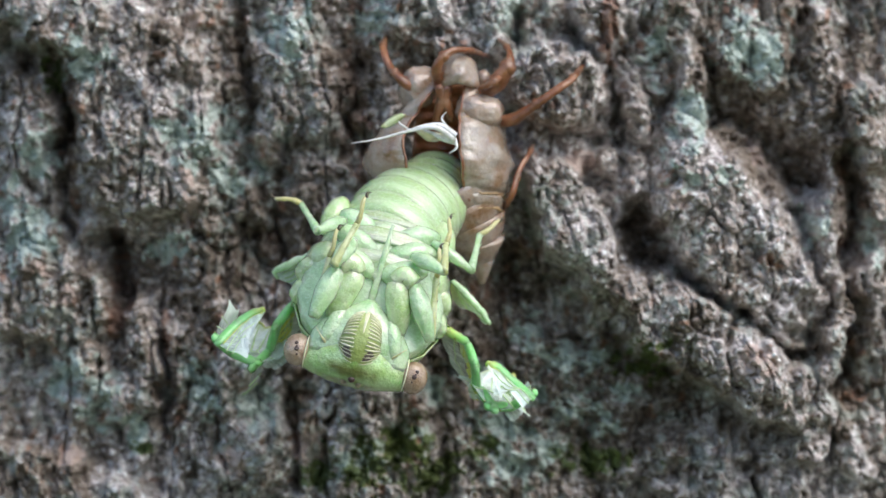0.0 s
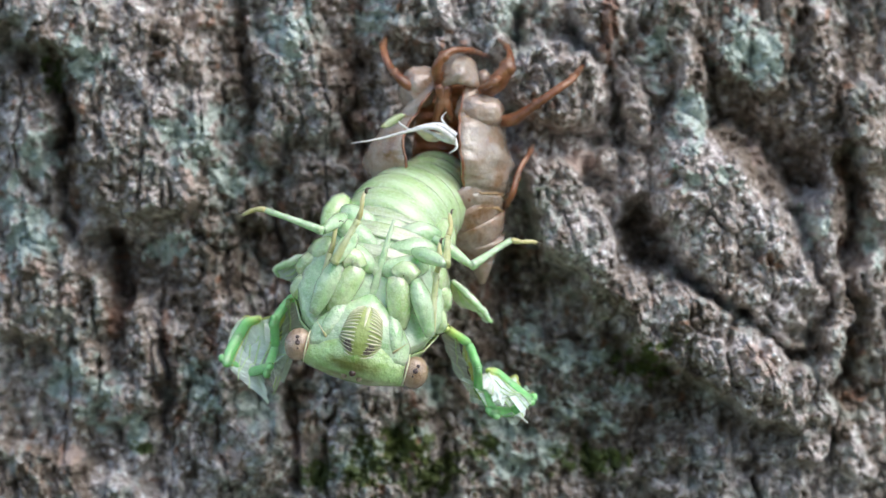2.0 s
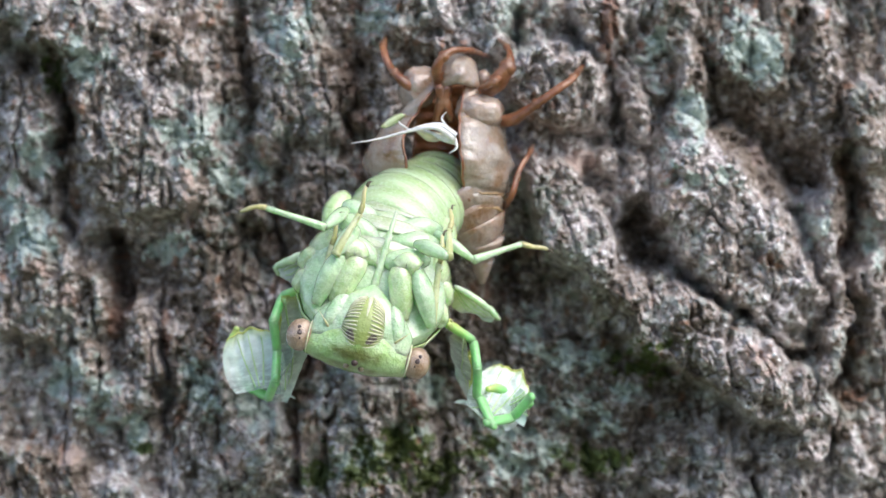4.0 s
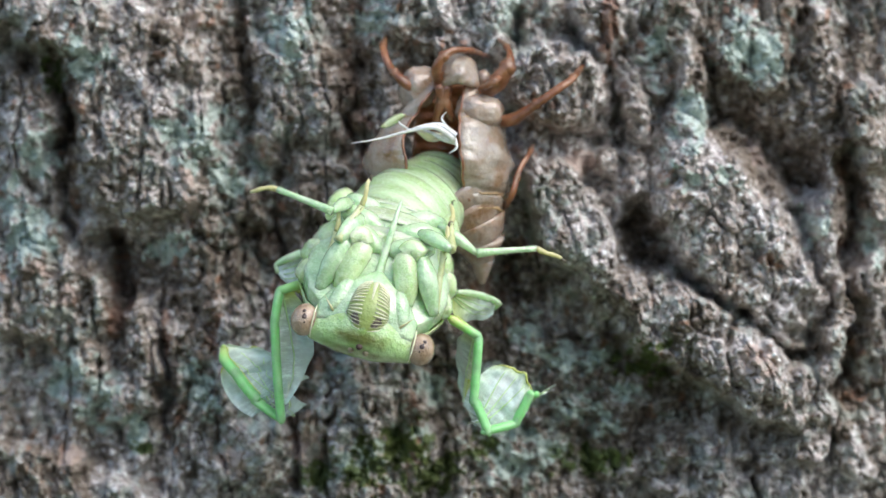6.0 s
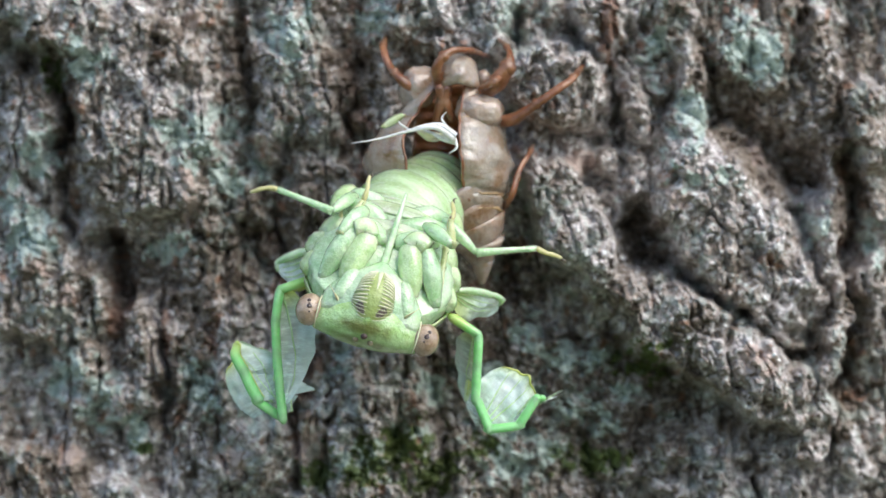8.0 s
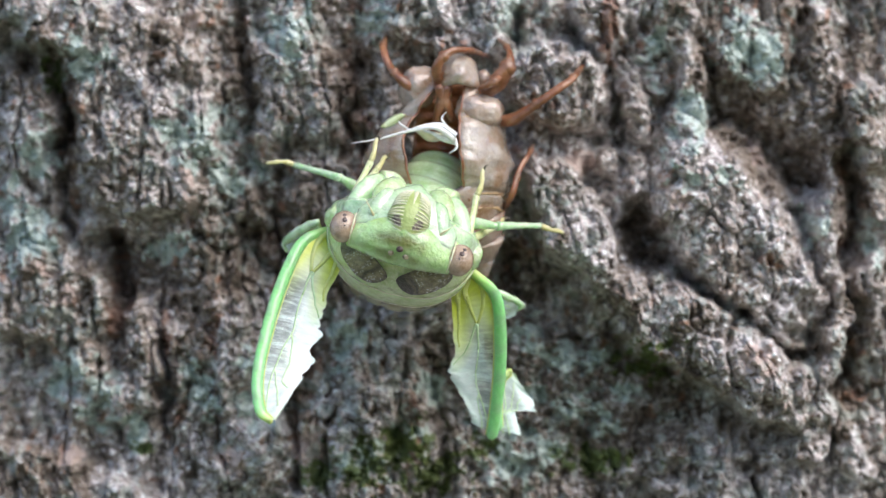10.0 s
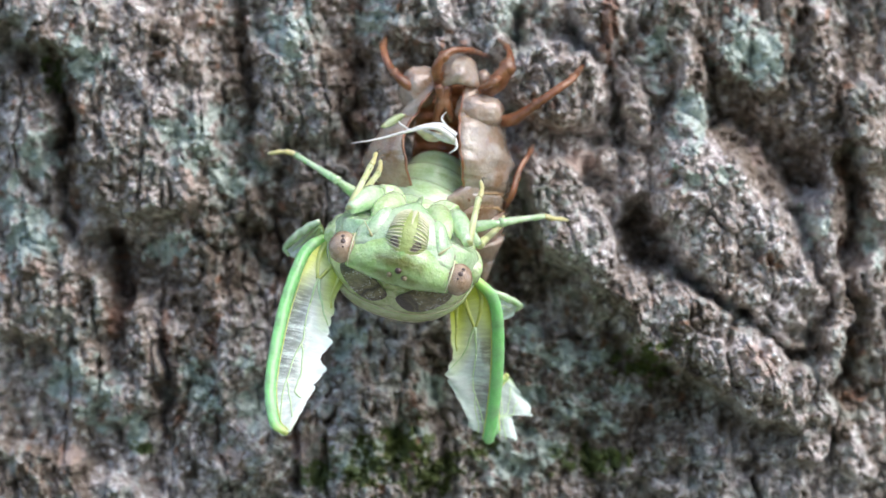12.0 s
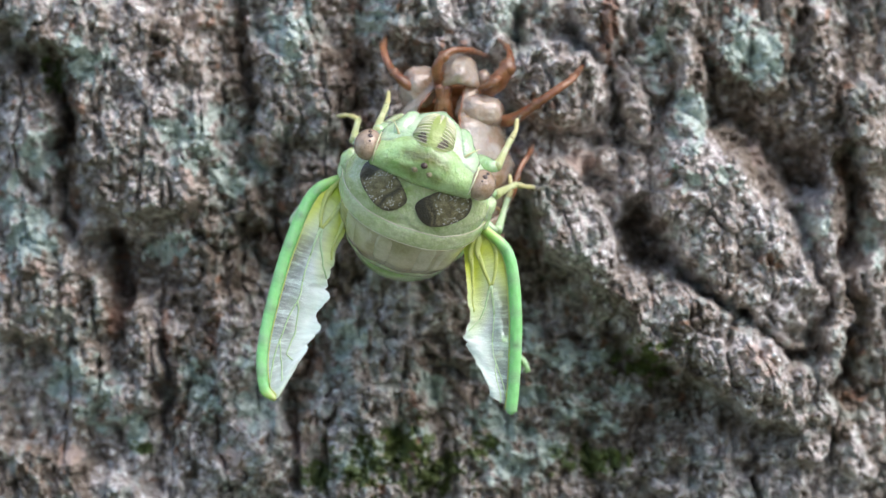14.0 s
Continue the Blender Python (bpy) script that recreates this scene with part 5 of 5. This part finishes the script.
# the soft sails: seconds, u v of the near end, u v of the far end, tilt
SAIL_W = [(0.0, 520, 530, 470, 640, 66), (3.0, 500, 530, 492, 700, 60), (5.3, 494, 516, 494, 730, 22), (8.0, 495, 514, 499, 735, 18), (8.15, 520, 470, 490, 680, 40)]
SAIL_E = [(0.0, 806, 598, 846, 710, 62), (3.0, 810, 598, 852, 730, 58), (5.3, 842, 596, 842, 760, 52), (8.0, 842, 592, 846, 760, 48), (8.15, 860, 545, 872, 740, 60)]
# spread wings, stiff as a whole: seconds, u v of the root, u v of one hinge further out
SPREAD_W = [(8.3, 586, 402, 478, 745), (10.3, 586, 398, 480, 742), (10.5, 586, 396, 480, 742), (10.7, 591, 409, 488, 752), (11.0, 592, 412, 497, 760), (12.2, 592, 408, 508, 764), (12.3, 594, 398, 508, 760), (12.4, 594, 366, 515, 738), (12.6, 600, 338, 505, 722), (13.0, 605, 316, 487, 715), (14.0, 606, 305, 480, 709)]
SPREAD_E = [(8.3, 842, 478, 880, 778), (10.3, 842, 476, 880, 778), (10.5, 842, 474, 880, 778), (10.7, 838, 486, 879, 784), (11.0, 836, 488, 878, 786), (12.2, 840, 482, 873, 786), (12.3, 845, 478, 862, 770), (12.4, 857, 455, 852, 716), (12.6, 862, 438, 864, 718), (13.0, 868, 422, 902, 742), (14.0, 862, 398, 914, 736)]
OUTER = {-1: 8, 1: 6}
# the tip of the east wing, folded behind: seconds, angle along and angle across
FLAP = [(8.3, -90, -24), (12.2, -90, -24), (12.4, -100, -5), (13.0, -97, -5), (14.0, -94, -5)]
HIND_W = [(0.0, 572, 450, 15, 482, 485, 85), (8.0, 572, 445, 15, 486, 470, 85), (8.3, 565, 395, 14, 497, 430, 50), (12.0, 568, 395, 14, 502, 445, 40), (12.4, 575, 375, 13, 506, 450, 20), (14.0, 590, 330, 13, 506, 405, 20)]
HIND_E = [(0.0, 800, 498, 15, 876, 585, 170), (3.0, 800, 498, 15, 880, 580, 165), (5.3, 806, 522, 15, 884, 545, 100), (8.0, 806, 518, 15, 893, 535, 95), (8.3, 845, 512, 14, 930, 545, 110), (12.0, 845, 517, 14, 924, 547, 110), (12.4, 840, 470, 13, 880, 545, 150), (14.0, 870, 590, 12, 936, 660, 170)]
# legs: seconds, then knee, ankle and tip u v
FORE_W = [(0.0, 555, 562, 583, 455, 600, 405), (3.0, 555, 555, 583, 445, 600, 392), (6.5, 565, 510, 596, 405, 603, 362), (8.0, 566, 500, 598, 400, 606, 355), (8.3, 615, 375, 652, 290, 665, 255), (10.3, 615, 372, 655, 285, 670, 245),
          (12.0, 620, 372, 655, 292, 668, 272), (12.3, 630, 360, 650, 270, 660, 240), (12.4, 640, 280, 645, 180, 643, 115), (13.0, 665, 243, 675, 165, 682, 130), (14.0, 668, 235, 682, 185, 690, 162)]
MID_W = [(0.0, 592, 470, 632, 395, 650, 345), (3.0, 592, 465, 635, 385, 648, 335), (6.5, 600, 420, 640, 360, 657, 315), (8.0, 602, 415, 642, 355, 657, 312), (8.3, 635, 345, 660, 305, 680, 280), (10.3, 640, 340, 665, 300, 685, 278),
         (12.0, 645, 345, 668, 305, 676, 285), (12.3, 625, 330, 605, 290, 602, 260), (12.4, 632, 225, 665, 185, 688, 135), (13.0, 620, 238, 632, 205, 655, 182), (14.0, 615, 245, 632, 210, 598, 203)]
HINDLEG_W = [(0.0, 565, 410, 530, 360, 487, 350), (0.4, 565, 410, 525, 362, 483, 352), (0.8, 575, 410, 470, 372, 430, 378), (3.0, 575, 410, 470, 372, 430, 378), (5.3, 582, 395, 470, 362, 421, 365), (5.6, 582, 395, 470, 362, 421, 365), (5.8, 590, 375, 490, 335, 443, 338), (8.0, 590, 375, 490, 335, 443, 338),
             (8.3, 605, 318, 515, 300, 470, 296), (11.0, 605, 316, 520, 285, 470, 281), (12.0, 600, 322, 520, 272, 474, 270), (12.3, 610, 320, 480, 308, 425, 318), (12.45, 640, 300, 660, 250, 672, 200), (14.0, 650, 300, 665, 260, 675, 230)]
FORE_E = [(0.0, 762, 606, 774, 475, 780, 440), (3.0, 763, 596, 774, 468, 780, 425), (6.5, 770, 560, 788, 440, 796, 398), (8.0, 772, 553, 790, 436, 796, 392), (8.3, 822, 445, 842, 350, 850, 310), (10.3, 825, 440, 845, 345, 858, 300),
          (12.0, 828, 432, 848, 350, 853, 322), (12.3, 870, 430, 945, 365, 985, 335), (12.4, 920, 280, 935, 205, 950, 155), (13.0, 885, 285, 925, 210, 942, 165), (14.0, 878, 298, 905, 245, 918, 212)]
MID_E = [(0.0, 785, 482, 790, 430, 797, 388), (6.5, 800, 440, 798, 392, 800, 362), (8.0, 800, 435, 798, 390, 802, 360), (8.3, 845, 440, 872, 405, 890, 392), (10.3, 850, 440, 875, 402, 893, 390),
         (12.0, 855, 440, 880, 405, 893, 385), (12.3, 870, 430, 930, 418, 975, 412), (12.4, 905, 345, 925, 290, 940, 255), (13.0, 895, 350, 910, 310, 935, 290), (14.0, 890, 350, 915, 325, 945, 335)]
HINDLEG_E = [(0.0, 838, 482, 850, 415, 885, 392), (0.4, 838, 482, 855, 412, 890, 395), (0.8, 840, 475, 905, 425, 950, 432), (3.0, 840, 475, 905, 425, 950, 432), (5.3, 845, 450, 950, 440, 993, 460), (8.0, 845, 450, 950, 440, 993, 460),
             (8.3, 880, 402, 955, 415, 987, 440), (11.0, 880, 400, 962, 390, 1003, 400), (12.0, 885, 395, 965, 382, 1005, 393), (12.3, 885, 430, 985, 490, 1020, 515), (12.45, 880, 410, 900, 350, 905, 310), (14.0, 880, 410, 900, 350, 905, 310)]


def table(rows, t):
    """The row of a table at a time, gliding between its rows."""
    ts = [r[0] for r in rows]
    return [ramp1(ts, [r[k] for r in rows], t) for k in range(1, len(rows[0]))]


def aim(start, along, across):
    """A pose (m) at start with x along one way and y across."""
    x = along.normalized()
    y = (across - x * across.dot(x))
    y = y.normalized() if y.length > 1e-6 else x.orthogonal().normalized()
    z = x.cross(y)
    m = Matrix((x, y, z)).transposed().to_4x4()
    return Matrix.Translation(start) @ m


def reach(start, u, v, length, sign):
    """From start (m) towards the line of sight of (u, v), with a fixed length (mm): the far end."""
    out = -start.y / MM
    flat = spot(u, v, out) - start
    flat.y = 0
    d = flat.length
    ln = length * MM
    if d >= ln:
        return start + flat * (ln / d)
    return start + flat + Vector((0, -sign * math.sqrt(ln * ln - d * d), 0))


def body_poses(t):
    """World poses of head, thorax and abdomen rings at t."""
    u, v, out, roll, ph, pt = table(HEAD, t)
    turn_h = pose(0, 0, 0, 0, roll, 0) @ pose(0, 0, 0, ph, 0, 0)
    turn_t = pose(0, 0, 0, 0, roll, 0) @ pose(0, 0, 0, pt, 0, 0)
    p = spot(u, v, out)
    head_m = Matrix.Translation(p) @ turn_h
    lean = min(1.0, max(0.0, (pt - 75) / 45))   # the neck stretches while it hangs back
    neck = turn_t @ Vector((0, -3.0 + 1.8 * lean, 6.3 + 1.3 * lean)) * MM
    thorax_m = Matrix.Translation(p - neck) @ turn_t
    # abdomen: a bent line from inside the shell to the thorax
    a = spot(772, 322, 4.5)
    b = thorax_m @ Vector((0, 0, -5.5 * MM))
    ta = Vector((-0.15, -0.75, -0.6)).normalized()
    tb = turn_t @ Vector((0, 0, 1))
    k = (b - a).length
    rings = []
    for i in range(RINGS):
        s = i / (RINGS - 1)
        h = Vector(a) * (2 * s ** 3 - 3 * s * s + 1) + ta * k * (s ** 3 - 2 * s * s + s) + Vector(b) * (3 * s * s - 2 * s ** 3) + tb * k * (s ** 3 - s * s)
        dh = Vector(a) * (6 * s * s - 6 * s) + ta * k * (3 * s * s - 4 * s + 1) + Vector(b) * (6 * s - 6 * s * s) + tb * k * (3 * s * s - 2 * s)
        z = dh.normalized()
        x = (turn_t @ Vector((1, 0, 0)))
        x = (x - z * x.dot(z)).normalized()
        m = Matrix((x, z.cross(x), z)).transposed().to_4x4()
        rings.append(Matrix.Translation(h) @ m)
    return head_m, thorax_m, rings


def motions():
    home = Matrix.Translation(-Vector(ROOT_AT))
    paths = {}

    def note(ob, t, m):
        paths.setdefault(ob, []).append((t, home @ m))
    for t in TIMES:
        head_m, thorax_m, rings = body_poses(t)
        note(head, t, head_m)
        note(thorax, t, thorax_m)
        chin = head_m @ (Vector((0, 5.4, 0.1)) * MM)
        note(rostrum, t, aim(chin, thorax_m @ (Vector((0.3, 6.6, -3.6)) * MM) - chin, thorax_m.to_3x3() @ Vector((0, -1, 0))))
        for ob, m in zip(abdomen, rings):
            note(ob, t, m)
        for s, legs in ((-1, (FORE_W, MID_W, HINDLEG_W)), (1, (FORE_E, MID_E, HINDLEG_E))):
            for size, rows, hip in (("fore", legs[0], (3.7, 4.3, 1.1)), ("mid", legs[1], (3.0, 4.9, -1.8)), ("hind", legs[2], (4.4, 4.2, -4.6))):
                lf, lt, ls, _ = LEG_SIZES[size]
                ku, kv, au, av, tu, tv = table(rows, t)
                p0 = thorax_m @ (Vector((s * hip[0], hip[1], hip[2])) * MM)
                p1 = reach(p0, ku, kv, lf, 1)
                p2 = reach(p1, au, av, lt, -1)
                p3 = reach(p2, tu, tv, ls, -1)
                for ob, a, b in zip(LEGS[(size, s)], (p0, p1, p2), (p1, p2, p3)):
                    note(ob, t, aim(a, b - a, Vector((0.2 * s, -1, 0.3))))
        for s, rows, lie, spread, hind in ((-1, CHAIN_W, LIE_W, SPREAD_W, HIND_W), (1, CHAIN_E, LIE_E, SPREAD_E, HIND_E)):
            if t < 8.2:
                r, li = table(rows, t), table(lie, t)
                p = spot(r[0], r[1], 17.5)
                for k in range(PIECES):
                    q = reach(p, r[2 + 2 * k], r[3 + 2 * k], SPANS[k], 1 if k % 2 else -1)
                    g = STRETCH[s][k]
                    ang, tilt = radians(li[2 * g]), radians(li[2 * g + 1])
                    across = Vector((math.cos(ang) * math.cos(tilt), math.sin(tilt), -math.sin(ang) * math.cos(tilt)))
                    note(FOREWINGS[s][k], t, aim(p, q - p, across))
                    p = q + Vector((0, table(BEHIND_W if s < 0 else BEHIND_E, t)[0] * MM, 0)) if k == OUTER[s] - (4 if s < 0 else 1) else q
                u, v, ang, tilt = table(FOLD_W if s < 0 else FOLD_E, t)
                ang, tilt = radians(ang), radians(tilt)
                way = Vector((math.cos(ang) * math.cos(tilt), math.sin(tilt), -math.sin(ang) * math.cos(tilt)))
                u1, v1, u2, v2, tip_tilt = table(SAIL_W if s < 0 else SAIL_E, t)
                near = spot(u1, v1, 16.9)
                far = reach(near, u2, v2, 11.0, -1)
                note(SAILS[s], t, aim(near, far - near, Vector((-s * math.cos(radians(tip_tilt)), math.sin(radians(tip_tilt)), 0))))
                note(FOLDS[s], t, aim(spot(u, v, 14.6 if s < 0 else ramp1((3.0, 5.3), (14.6, 16.6), t)), way, Vector((-math.sin(ang), 0, -math.cos(ang))) * s))
            else:
                u, v, u2, v2 = table(spread, t)
                p = spot(u, v, 17.5)
                lever = NODES[OUTER[s]]
                q = reach(p, u2, v2, lever.length, -s)
                # the soft fold stands edge-on behind the wing
                inward = Vector((-s, 0.12, -0.25))
                base = aim(p, q - p, inward) @ Matrix.Rotation(-math.atan2(lever.y, lever.x), 4, "Z")
                note(FOLDS[s], t, base @ Matrix.Translation(Vector((7.5, -0.4, 3.2 * s)) * MM) @ Matrix.Rotation(radians(84 * s), 4, "X"))
                note(SAILS[s], t, base @ Matrix.Translation(Vector((3.6, -0.4, 0.6 * s)) * MM) @ Matrix.Rotation(radians(84 * s), 4, "X"))
                for k in range(PIECES):
                    rest = REST[k].copy()
                    rest.translation *= MM
                    m = base @ rest
                    if s > 0 and k == OUTER[s]:
                        # the tip is folded behind the rest on its hinge
                        a, c = (radians(x) for x in table(FLAP, t))
                        tip = aim(m.translation + (Vector((-0.3, 0.8, 0.9)) if t < 12.25 else Vector((-0.2, 1.2, 2.6))) * MM, Vector((math.cos(a), 0.1, -math.sin(a))), Vector((math.cos(c), 0.3 if t < 12.25 else 5.0, -math.sin(c))))
                    if s > 0 and k >= OUTER[s]:
                        turn = REST[OUTER[s]].inverted() @ REST[k]
                        turn.translation *= MM
                        m = tip @ turn
                    note(FOREWINGS[s][k], t, m)
            u, v, out, u2, v2, ang = table(hind, t)
            p = spot(u, v, out)
            q = reach(p, u2, v2, 5.6, -1)
            note(HINDWINGS[s], t, aim(p, q - p, Vector((math.cos(radians(ang)), ramp1((3.0, 5.3), (1.5, 0.35), t), -math.sin(radians(ang))))))
    for ob, rows in paths.items():
        walk(ob, rows)


motions()
